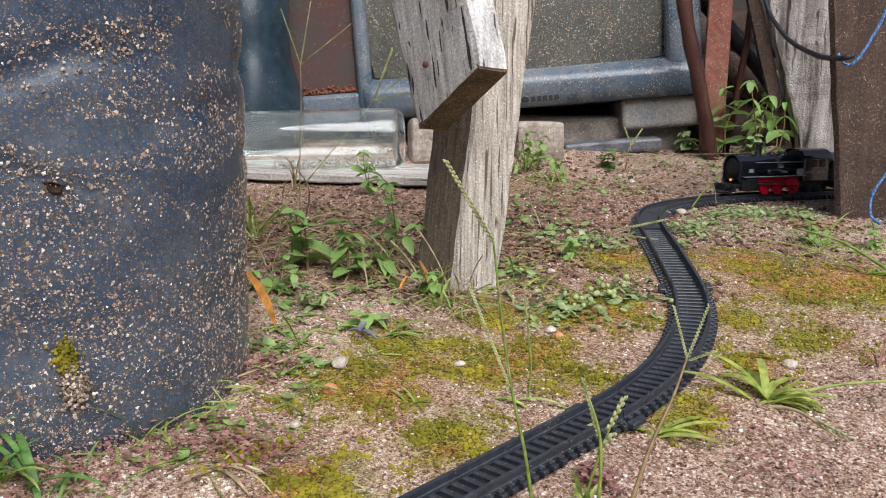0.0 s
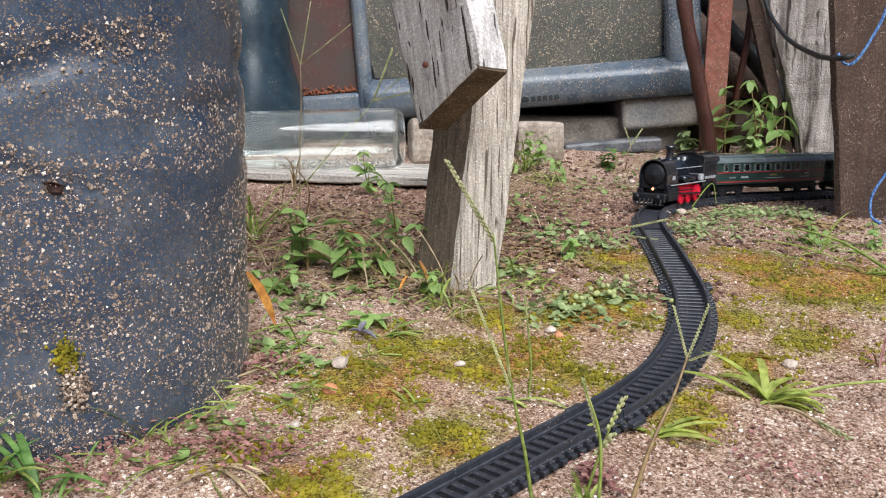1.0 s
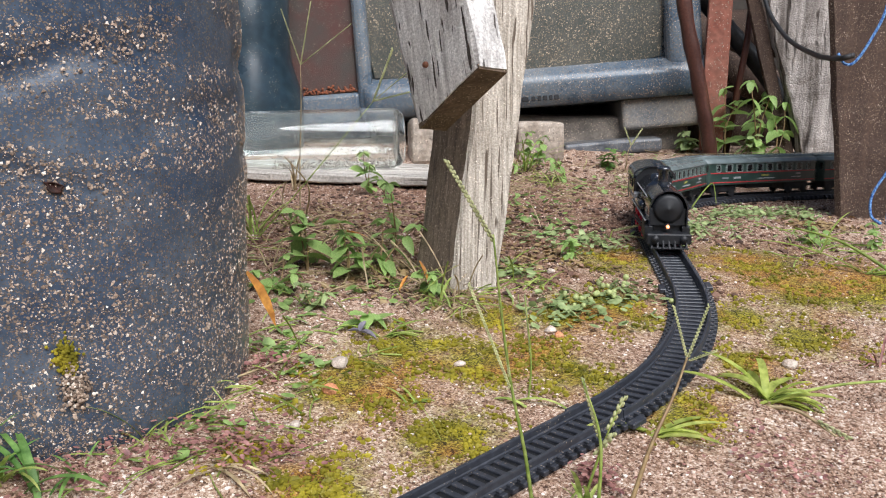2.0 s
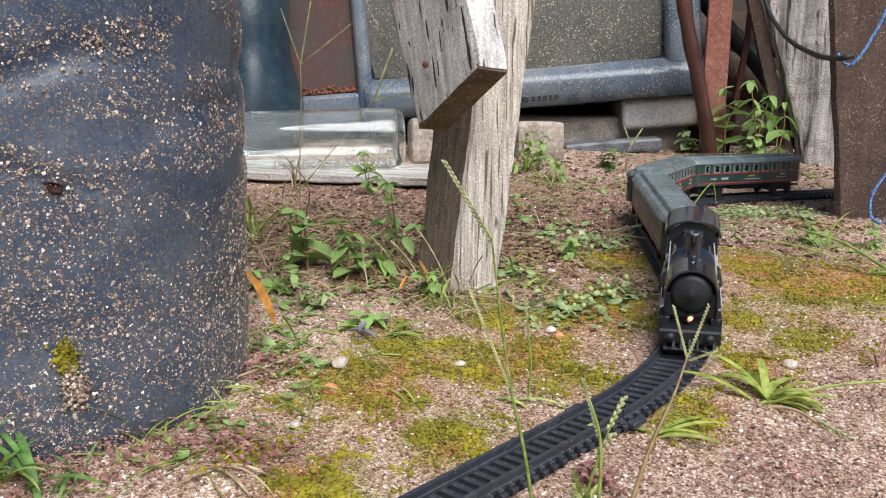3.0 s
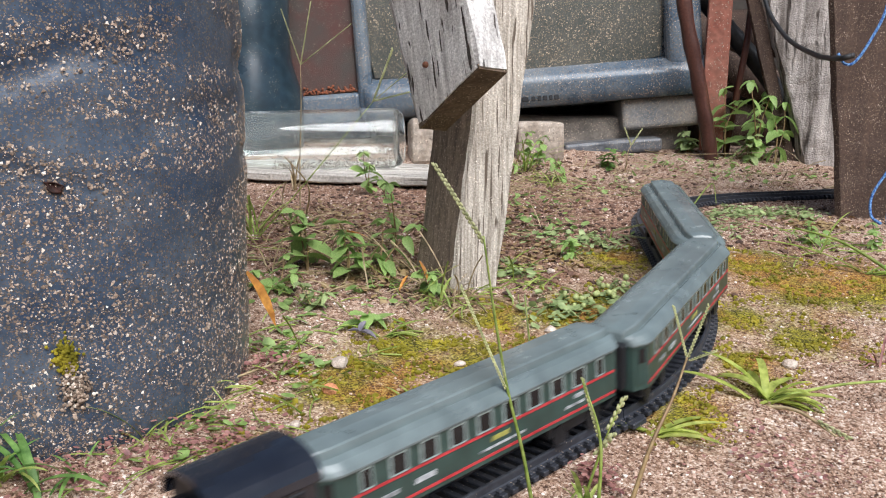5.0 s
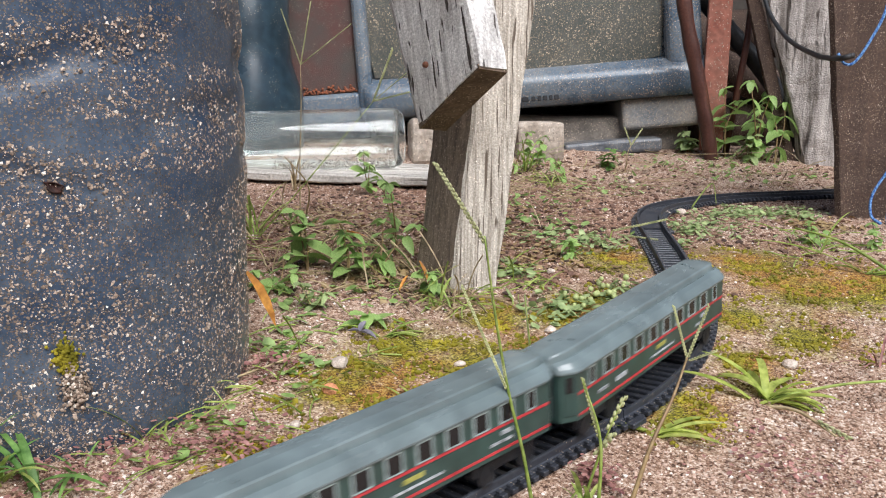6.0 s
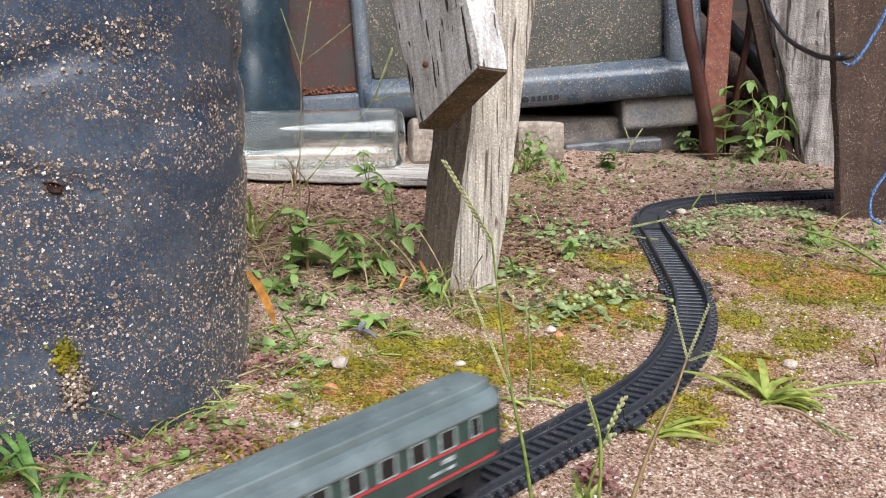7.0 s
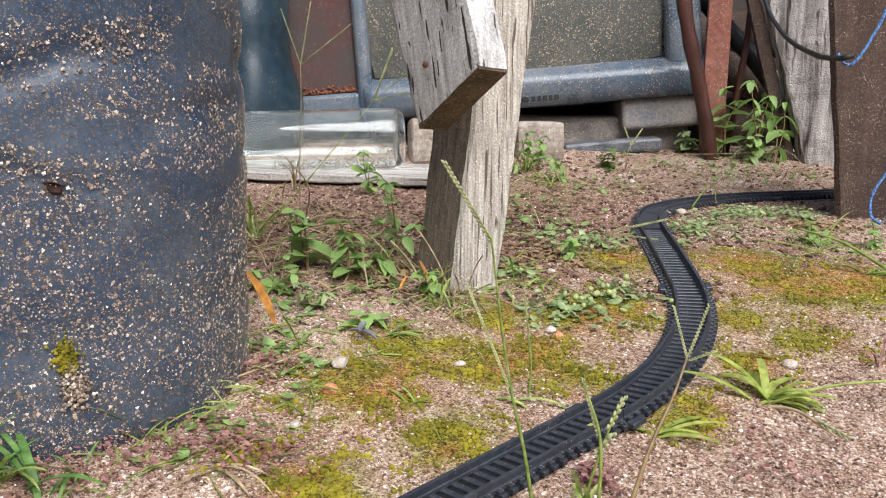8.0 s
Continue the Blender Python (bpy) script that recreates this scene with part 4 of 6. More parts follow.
def make_track():
    cuts = [-0.85, -0.55, -0.25, T_L0, 0.23, 0.37, J1, J2, J3, J3 + 0.2, J3 + 0.5, J3 + 0.8, J3 + 1.1, J3 + 1.45]
    for s0, s1 in zip(cuts, cuts[1:]):
        curved = abs(rail_at(s0 + 0.01)[2] - rail_at(s1 - 0.01)[2]) > 0.02
        t = thing("track_section", "black plastic toy railway track, %s piece on soil" % ("curved" if curved else "straight"), "toy track", group="toy railway track")
        n = max(4, int((s1 - s0) / 0.012)) if curved else max(4, int((s1 - s0) / 0.03))
        for side in (-1, 1):
            part("rail", rail_mesh(s0 + 0.0004, s1 - 0.0004, side, n), M_TRACK, t)
        for k in range(int((s1 - s0) / SLEEPER_STEP)):
            s = s0 + (k + 0.5) * (s1 - s0) / int((s1 - s0) / SLEEPER_STEP)
            share("sleeper", SLEEPER, t, ride(s, 0.004))
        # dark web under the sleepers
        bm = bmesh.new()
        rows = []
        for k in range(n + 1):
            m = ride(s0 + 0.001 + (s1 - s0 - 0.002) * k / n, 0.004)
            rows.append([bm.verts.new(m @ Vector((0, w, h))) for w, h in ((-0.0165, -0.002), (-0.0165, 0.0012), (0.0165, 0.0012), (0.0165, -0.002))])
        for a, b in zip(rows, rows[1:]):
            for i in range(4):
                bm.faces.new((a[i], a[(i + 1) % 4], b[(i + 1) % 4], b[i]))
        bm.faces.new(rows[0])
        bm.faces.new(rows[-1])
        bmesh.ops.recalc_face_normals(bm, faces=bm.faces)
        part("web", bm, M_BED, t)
        # joining tongue and socket
        for side, sj in ((-1, s0 + 0.004), (1, s1 - 0.004)):
            bm = boxm((-0.007, side * 0.0205 - 0.003, 0.0004), (0.007, side * 0.0205 + 0.003, 0.0042), 0.0006)
            c = part("connector", bm, M_TRACK, t)
            c.matrix_basis = ride(sj, 0.004)
        # filled deck on the piece in the far bend
        if abs(s1 - J1) < 1e-6:
            bm = bmesh.new()
            rows = []
            for k in range(n + 1):
                s = s0 + 0.02 + (s1 - 0.006 - s0 - 0.02) * k / n
                m = ride(s, 0.004)
                rows.append([bm.verts.new(m @ Vector((0, w, h))) for w, h in ((-0.0105, 0.003), (-0.0105, 0.0058), (0.0105, 0.0058), (0.0105, 0.003))])
            for a, b in zip(rows, rows[1:]):
                for i in range(4):
                    bm.faces.new((a[i], a[(i + 1) % 4], b[(i + 1) % 4], b[i]))
            bm.faces.new(rows[0])
            bm.faces.new(rows[-1])
            bmesh.ops.recalc_face_normals(bm, faces=bm.faces)
            part("deck", bm, M_TRACK, t, "smooth black filler between the rails")


make_track()


# ---- train ----
def wheel_mesh(r, w, spokes, material, name):
    bm = lathe([(r * 0.2, -w * 0.6), (r * 0.78, -w * 0.35), (r * 0.8, -w * 0.5), (r, -w * 0.5), (r, w * 0.5), (r * 0.8, w * 0.5), (r * 0.78, w * 0.35), (r * 0.2, w * 0.6)], 28, "y")
    for k in range(spokes):
        a = 2 * math.pi * k / spokes
        box(bm, (0.1 * r, -w * 0.62, -r * 0.07), (0.82 * r, w * 0.62, r * 0.07), 0, 1, Matrix.Rotation(a, 4, "Y"))
    me = bpy.data.meshes.new(name)
    bm.to_mesh(me)
    bm.free()
    me.materials.append(material)
    return me


WHEELS = []


def make_loco():
    lo = thing("toy_locomotive", "glossy black toy steam locomotive with red wheels", "toy train", group="toy train")
    rz = 0.0095
    part("chassis", boxm((-0.085, -0.0135, rz + 0.008), (0.072, 0.0135, 0.034), 0.001), M_LOCODULL, lo)
    # boiler
    bo = lathe([(0.004, 0.078), (0.013, 0.0775), (0.0165, 0.074), (0.0172, 0.07), (0.0172, 0.055), (0.0172, 0.0545), (0.0172, 0.01), (0.0178, 0.009), (0.0178, 0.006), (0.0172, 0.005), (0.0172, -0.045)], 40, "x")
    o = part("boiler", bo, M_LOCO, lo, smooth=True)
    o.location = (0, 0, 0.0475)
    # side plates of the smokebox, running down to the frame
    for sd in (-1, 1):
        part("number_print", boxm((0.056, sd * 0.0189 - 0.0003, 0.041), (0.064, sd * 0.0189 + 0.0003, 0.046)), M_SILVER, lo)
        part("running_board", boxm((-0.045, sd * 0.018 - 0.0035, 0.034), (0.074, sd * 0.018 + 0.0035, 0.0362), 0.0006), M_LOCO, lo)
        part("board_trim", boxm((-0.045, sd * 0.0216 - 0.0003, 0.0345), (0.074, sd * 0.0216 + 0.0003, 0.0358)), M_SILVER, lo, "silver edge line")
        part("handrail", tube([(-0.044, sd * 0.0172, 0.0545), (0.05, sd * 0.0172, 0.0545)], 0.0006, 6), M_SILVER, lo)
        part("reservoir", lathe([(0.002, -0.02), (0.0042, -0.018), (0.0042, 0.018), (0.002, 0.02)], 16, "x"), M_LOCO, lo, smooth=True).location = (0.01, sd * 0.0185, 0.041)
        part("pump", boxm((-0.041, sd * 0.0183 - 0.0025, 0.0362), (-0.031, sd * 0.0183 + 0.0025, 0.0445), 0.001), M_SILVER, lo, "silver-printed pump housing")
        part("cylinder_block", boxm((0.046, sd * 0.0165 - 0.005, 0.0155), (0.068, sd * 0.0165 + 0.005, 0.033), 0.0025, 2), M_LOCODULL, lo)
        part("red_frame", boxm((-0.036, sd * 0.0138 - 0.0006, 0.022), (0.046, sd * 0.0138 + 0.0006, 0.0335), 0.0004), M_RED, lo, "red frame plate")
        part("piston_rod", tube([(0.05, sd * 0.0215, 0.024), (-0.03, sd * 0.0215, 0.0205)], 0.0011, 8), M_LOCODULL, lo)
        part("slide_bar", tube([(0.05, sd * 0.0218, 0.0275), (0.0, sd * 0.0218, 0.0265)], 0.0009, 8), M_LOCODULL, lo)
        part("step", boxm((0.07, sd * 0.018 - 0.004, 0.016), (0.078, sd * 0.018 + 0.004, 0.03), 0.0006), M_LOCODULL, lo)
    # arched smokebox casing, open at the front
    def arch(x0, x1, w, top, base, n=18):
        pr = [(w, base)] + [(w * math.cos(math.pi * k / n), top - w + w * math.sin(math.pi * k / n)) for k in range(n + 1)] + [(-w, base)]
        inn = [(y * 0.93, base + (z - base) * 0.96) for y, z in pr]
        bm = bmesh.new()
        rows = [[bm.verts.new((x, y, z)) for y, z in pr + inn[::-1]] for x in (x0, x1)]
        m = len(rows[0])
        for i in range(m):
            bm.faces.new((rows[0][i], rows[0][(i + 1) % m], rows[1][(i + 1) % m], rows[1][i]))
        h = len(pr)
        for row in rows:
            for i in range(h - 1):
                bm.faces.new((row[i], row[i + 1], row[m - 2 - i], row[m - 1 - i]))
        bmesh.ops.recalc_face_normals(bm, faces=bm.faces)
        return bm
    part("smokebox_casing", arch(0.046, 0.0805, 0.0188, 0.0665, 0.0305), M_LOCO, lo, "arched black casing round the smokebox")
    part("casing_front", boxm((0.0755, -0.0172, 0.0305), (0.0768, 0.0172, 0.0475), 0.0004), M_LOCODULL, lo)
    # wheels
    for r, x in ((0.0086, 0.031), (0.0086, 0.006), (0.0112, -0.024)):
        me = wheel_mesh(r, 0.0026, 8, M_RED, "drive_wheel")
        for sd in (-1, 1):
            w = share("drive_wheel", me, lo, Matrix.Translation((x, sd * 0.0175, rz + r)))
            WHEELS.append((w, (x, sd * 0.0175, rz + r), r))
            crank = part("crank_pin", lathe([(0.0012, -0.001), (0.0012, 0.003 * 1)], 10, "y"), M_LOCODULL, w)
            crank.location = (r * 0.45, sd * 0.002, 0)
    # front: deck, beam, cowcatcher, door, lamp
    part("front_deck", boxm((0.07, -0.02, 0.0205), (0.09, 0.02, 0.0245), 0.0008), M_LOCODULL, lo)
    part("buffer_beam", boxm((0.088, -0.0215, 0.0145), (0.0925, 0.0215, 0.025), 0.001), M_LOCODULL, lo)
    for sd in (-1, 1):
        part("buffer", lathe([(0.002, 0.0), (0.002, 0.005), (0.0038, 0.0055), (0.0034, 0.0075)], 16, "x"), M_LOCODULL, lo, smooth=True).location = (0.0915, sd * 0.0135, 0.021)
    for k in range(7):
        y = -0.0165 + 0.0055 * k
        part("pilot_bar", tube([(0.091, y, 0.02), (0.0955, y, 0.0115)], 0.0012, 6), M_LOCODULL, lo)
    part("pilot_base", boxm((0.086, -0.018, 0.0108), (0.096, 0.018, 0.0125), 0.0004), M_LOCODULL, lo)
    part("smokebox_door", lathe([(0.0145, 0.0), (0.0145, 0.0015), (0.011, 0.003), (0.003, 0.004), (0.001, 0.0052)], 30, "x"), M_LOCODULL, lo, smooth=True).location = (0.0765, 0, 0.0475)
    part("lamp_housing", lathe([(0.003, -0.003), (0.003, 0.0028), (0.0022, 0.0028), (0.0022, 0.0015)], 18, "x"), M_LOCODULL, lo, smooth=True).location = (0.0785, 0, 0.030)
    part("headlamp", lathe([(0.0018, 0.0), (0.0015, 0.001), (0.0005, 0.0013)], 16, "x"), M_LAMP, lo, "glowing orange headlamp", True).location = (0.08, 0, 0.030)
    # chimney, domes, whistle
    part("chimney", lathe([(0.007, 0.0), (0.0052, 0.003), (0.0048, 0.0155), (0.0068, 0.017), (0.0068, 0.02), (0.0052, 0.0203), (0.005, 0.0155)], 26), M_LOCO, lo, smooth=True).location = (0.031, 0, 0.062)
    for x, r, h in ((0.005, 0.0068, 0.0062), (-0.016, 0.0075, 0.007)):
        part("steam_dome", lathe([(r * 1.2, 0.0), (r, 0.0015), (r, h * 0.6), (r * 0.8, h * 0.88), (r * 0.3, h)], 26), M_LOCO, lo, smooth=True).location = (x, 0, 0.062)
    part("whistle", lathe([(0.0015, 0), (0.0015, 0.004), (0.0008, 0.005)], 10), M_LOCO, lo).location = (0.064, 0, 0.0635)
    # cab and bunker
    cab = bmesh.new()
    box(cab, (-0.0925, -0.0205, 0.026), (-0.042, 0.0205, 0.0615), 0.0015)
    part("cab", cab, M_LOCO, lo)
    bm = bmesh.new()
    rows = []
    for x in (-0.0935, -0.0385):
        row = []
        for k in range(17):
            a = math.pi * k / 16
            row.append(bm.verts.new((x, 0.0225 * math.cos(a), 0.0600 + 0.0135 * math.sin(a) ** 0.8)))
        for k in range(16, -1, -1):
            a = math.pi * k / 16
            row.append(bm.verts.new((x, 0.0212 * math.cos(a), 0.0587 + 0.0135 * math.sin(a) ** 0.8)))
        rows.append(row)
    m = len(rows[0])
    for i in range(m):
        bm.faces.new((rows[0][i], rows[0][(i + 1) % m], rows[1][(i + 1) % m], rows[1][i]))
    for row in rows:
        for k in range(16):
            bm.faces.new((row[k], row[k + 1], row[m - 2 - k], row[m - 1 - k]))
    bmesh.ops.recalc_face_normals(bm, faces=bm.faces)
    part("cab_roof", bm, M_LOCO, lo, "rounded black cab roof")
    part("cab_front", lathe([(0.0195, -0.043), (0.0195, -0.0415)], 36, "x"), M_LOCODULL, lo).location = (0, 0, 0.0525)
    for sd in (-1, 1):
        for x in (-0.062, -0.078):
            f = part("cab_window", boxm((x - 0.0055, sd * 0.0207 - 0.0006, 0.047), (x + 0.0055, sd * 0.0207 + 0.0006, 0.0575), 0.0006), M_LOCODULL, lo)
            part("pane", boxm((x - 0.004, sd * 0.0209 - 0.0007, 0.0485), (x + 0.004, sd * 0.0209 + 0.0007, 0.056)), M_PANE, f)
        for k in range(4):
            x0 = -0.085 + k * 0.0105
            part("number_print", boxm((x0, sd * 0.0207 - 0.0003, 0.0375), (x0 + 0.0075, sd * 0.0207 + 0.0003, 0.041)), M_SILVER, lo)
    part("rear_truck", boxm((-0.088, -0.014, rz + 0.0015), (-0.05, 0.014, 0.028), 0.002), M_LOCODULL, lo)
    for x in (-0.059, -0.079):
        for sd in (-1, 1):
            share("trailing_wheel", wheel_mesh(0.0068, 0.0026, 0, M_LOCODULL, "trailing_wheel"), lo, Matrix.Translation((x, sd * 0.0135, rz + 0.0068)))
    part("coupler", boxm((-0.105, -0.002, 0.018), (-0.09, 0.002, 0.021), 0.0006), M_LOCODULL, lo)
    # draw the body together behind the headlamp to the toy's stubby length
    k, x0 = 0.92, 0.08
    for c in lo.children:
        xs = [v.co.x for v in c.data.vertices]
        if c.name.startswith(("drive_wheel", "trailing_wheel")) or max(xs) - min(xs) < 0.015:
            mid = c.location.x + (0.0 if c.name.startswith(("drive_wheel", "trailing_wheel")) else (max(xs) + min(xs)) / 2)
            c.location.x += (1 - k) * (x0 - mid)
        else:
            for v in c.data.vertices:
                v.co.x = x0 - (x0 - v.co.x - c.location.x) * k - c.location.x
    for i, (w, at, r) in enumerate(WHEELS):
        WHEELS[i] = (w, (x0 - (x0 - at[0]) * k, at[1], at[2]), r)
    return lo


LOCO = make_loco()

COACH_L = 0.218


def make_coach():
    co = thing("toy_coach", "dark green toy passenger coach with red lines", "toy train", group="toy train")
    rz, hl, hw = 0.0095, COACH_L / 2, 0.0198
    # body with tapered ends (octagonal plan)
    bm = bmesh.new()
    plan = [(-hl, -0.0135), (-hl + 0.009, -hw), (hl - 0.009, -hw), (hl, -0.0135), (hl, 0.0135), (hl - 0.009, hw), (-hl + 0.009, hw), (-hl, 0.0135)]
    lo_, hi_ = [[bm.verts.new((x, y, z)) for x, y in plan] for z in (0.0265, 0.0568)]
    for i in range(8):
        bm.faces.new((lo_[i], lo_[(i + 1) % 8], hi_[(i + 1) % 8], hi_[i]))
    bm.faces.new(lo_)
    bm.faces.new(hi_)
    bmesh.ops.recalc_face_normals(bm, faces=bm.faces)
    part("body", bm, M_COACH, co)
    # roof: eaves, sloping shoulder, groove, flat raised middle
    half = [(0.0214, 0.0552), (0.0216, 0.0564), (0.0205, 0.0582), (0.0178, 0.0608), (0.0144, 0.0622), (0.0130, 0.0612), (0.0120, 0.0610), (0.0113, 0.0646), (0.0104, 0.0654), (0.0, 0.0661)]
    prof = half + [(-y, z) for y, z in half[-2::-1]]
    stations = [(-hl - 0.001, 0.62, 0.0035), (-hl + 0.0005, 0.72, 0.0012), (-hl + 0.006, 0.93, 0.0), (-hl + 0.011, 1.0, 0.0), (hl - 0.011, 1.0, 0.0), (hl - 0.006, 0.93, 0.0), (hl - 0.0005, 0.72, 0.0012), (hl + 0.001, 0.62, 0.0035)]
    bm = bmesh.new()
    rows = [[bm.verts.new((x, y * f, z - d * (z - 0.0552) / 0.012)) for y, z in prof] for x, f, d in stations]
    for a, b in zip(rows, rows[1:]):
        for i in range(len(prof) - 1):
            bm.faces.new((a[i], a[i + 1], b[i + 1], b[i]))
        bm.faces.new((a[-1], a[0], b[0], b[-1]))
    bm.faces.new(rows[0])
    bm.faces.new(rows[-1])
    bmesh.ops.recalc_face_normals(bm, faces=bm.faces)
    part("roof", bm, M_ROOF, co, "smooth grey-green roof")
    for sx in (-1, 1):
        for k in range(3):
            part("roof_vent", boxm((sx * (hl - 0.02 - 0.0035 * k) - 0.001, -0.006 + k * 0.0045, 0.0656), (sx * (hl - 0.02 - 0.0035 * k) + 0.001, -0.002 + k * 0.0045, 0.0666), 0.0003), M_ROOF, co)
    bmf = bmesh.new()
    for lo2, hi2 in (((-0.0058, -0.0004, 0.0), (0.0058, 0.0004, 0.0008)), ((-0.0058, -0.0004, 0.0098), (0.0058, 0.0004, 0.0106)), ((-0.0058, -0.0004, 0.0008), (-0.0044, 0.0004, 0.0098)), ((0.0044, -0.0004, 0.0008), (0.0058, 0.0004, 0.0098))):
        box(bmf, lo2, hi2)
    fm = bpy.data.meshes.new("window_frame")
    bmf.to_mesh(fm)
    bmf.free()
    fm.materials.append(M_WINFRAME)
    bmp = boxm((-0.0044, -0.00015, 0.0008), (0.0044, 0.00015, 0.0098))
    pm = bpy.data.meshes.new("pane")
    bmp.to_mesh(pm)
    bmp.free()
    pm.materials.append(M_PANE)
    for sd in (-1, 1):
        for z in (0.0418, 0.0290):
            part("red_line", boxm((-hl + 0.0095, sd * (hw + 0.0001) - 0.0003, z), (hl - 0.0095, sd * (hw + 0.0001) + 0.0003, z + 0.0014)), M_STRIPE, co, "thin red line")
        for k in range(10):
            x = -0.0855 + 0.019 * k
            f = share("window_frame", fm, co, Matrix.Translation((x, sd * (hw + 0.0002), 0.0437)) @ Matrix.Diagonal((0.62 if k in (0, 9) else 1, 1, 1, 1)))
            share("pane", pm, f, Matrix.Identity(4))
        for x0, w, h, z, mt in ((-0.07, 0.008, 0.0022, 0.0375, M_SILVER), (-0.07, 0.016, 0.0014, 0.0335, M_SILVER), (-0.008, 0.013, 0.0024, 0.0368, M_YELLOW), (-0.02, 0.034, 0.0011, 0.0332, M_SILVER), (0.045, 0.012, 0.0026, 0.0345, M_SILVER), (0.068, 0.01, 0.002, 0.0345, M_SILVER)):
            part("lettering_bar", boxm((x0, sd * (hw + 0.0001) - 0.0003, z), (x0 + w, sd * (hw + 0.0001) + 0.0003, z + h)), mt, co)
        # vestibule doors on the tapered corners
        for sx in (-1, 1):
            d = part("vestibule_door", boxm((-0.0035, -0.0005, 0.03), (0.0035, 0.0005, 0.0555), 0.0003), M_COACH, co)
            d.matrix_basis = Matrix.Translation((sx * (hl - 0.0045), sd * (0.0168), 0)) @ Matrix.Rotation(sx * sd * radians(-35), 4, "Z")
            part("pane", boxm((-0.0022, -0.0008, 0.044), (0.0022, 0.0008, 0.053)), M_PANE, d)
    for sx in (-1, 1):
        b = part("bogie", boxm((sx * 0.07 - 0.024, -0.0145, 0.0155), (sx * 0.07 + 0.024, 0.0145, 0.0262), 0.0015), M_LOCODULL, co)
        me = wheel_mesh(0.0066, 0.0026, 0, M_LOCODULL, "coach_wheel")
        for dx in (-0.015, 0.015):
            for sd in (-1, 1):
                share("wheel", me, b, Matrix.Translation((sx * 0.07 + dx, sd * 0.0138, rz + 0.0066)))
        part("corridor_bellows", boxm((sx * (hl + 0.0035) - 0.0035, -0.0095, 0.029), (sx * (hl + 0.0035) + 0.0035, 0.0095, 0.0575), 0.0008), M_LOCODULL, co, "dark corridor bellows")
        part("coupler", boxm((sx * (hl + 0.006) - 0.008, -0.002, 0.0185), (sx * (hl + 0.006) + 0.008, 0.002, 0.0215), 0.0006), M_LOCODULL, co)
    part("underframe", boxm((-0.026, -0.013, 0.0195), (0.026, 0.013, 0.0266), 0.0012), M_LOCODULL, co)
    return co


COACH = make_coach()
COACHES = [COACH] + [copy_thing(COACH, Matrix.Identity(4)) for _ in range(2)]


# ---- plants and litter ----
def blade_mesh(bm, base, heading, length, width, rise, droop, fold=0.25, n=8):
    """One grass blade: a folded strip that rises and bends over."""
    base = Vector(base)
    h = Vector((math.cos(heading), math.sin(heading), 0))
    side = Vector((-h.y, h.x, 0))
    p, a = base.copy(), rise
    rows = []
    for k in range(n + 1):
        u = k / n
        w = width * (0.55 + 1.2 * u) * (1 - u) ** 0.6 if u < 1 else 0.0
        w = max(w, width * 0.02)
        up = Vector((0, 0, 1))
        rows.append([bm.verts.new(p - side * w / 2 + up * w * fold), bm.verts.new(p), bm.verts.new(p + side * w / 2 + up * w * fold)])
        p = p + (h * math.cos(a) + up * math.sin(a)) * length / n
        a -= droop / n
    for a_, b_ in zip(rows, rows[1:]):
        for i in range(2):
            bm.faces.new((a_[i], a_[i + 1], b_[i + 1], b_[i]))


def leaf_bm(length, width, n=6, serrate=0.0, bend=0.5, cup=0.2):
    """A leaf blade along x, with a midrib fold and a pointed tip."""
    bm = bmesh.new()
    rows = []
    for k in range(n + 1):
        u = k / n
        w = width * math.sin(math.pi * min(1, u * 0.93 + 0.07)) ** 0.8 * (1 - 0.25 * u)
        if k % 2:
            w *= 1 + serrate
        z = -bend * length * u * u * 0.5
        rows.append([bm.verts.new((u * length, -w / 2, z + cup * w)), bm.verts.new((u * length, 0, z)), bm.verts.new((u * length, w / 2, z + cup * w))])
    for a, b in zip(rows, rows[1:]):
        for i in range(2):
            bm.faces.new((a[i], a[i + 1], b[i + 1], b[i]))
    return bm


def mesh_of(bm, name, material):
    me = bpy.data.meshes.new(name)
    for f in bm.faces:
        f.smooth = True
    bm.to_mesh(me)
    bm.free()
    me.materials.append(material)
    return me


LEAVES = {}
for nm, mt in (("bright", M_LEAF), ("deep", M_LEAFDARK), ("pale", M_COVER), ("dead", M_DEADLEAF)):
    LEAVES[nm] = [mesh_of(leaf_bm(1.0, w, 7, s, b, c), "leaf", mt) for w, s, b, c in ((0.62, 0.12, 0.5, 0.15), (0.5, 0.08, 0.8, 0.25), (0.72, 0.14, 0.25, 0.1))]


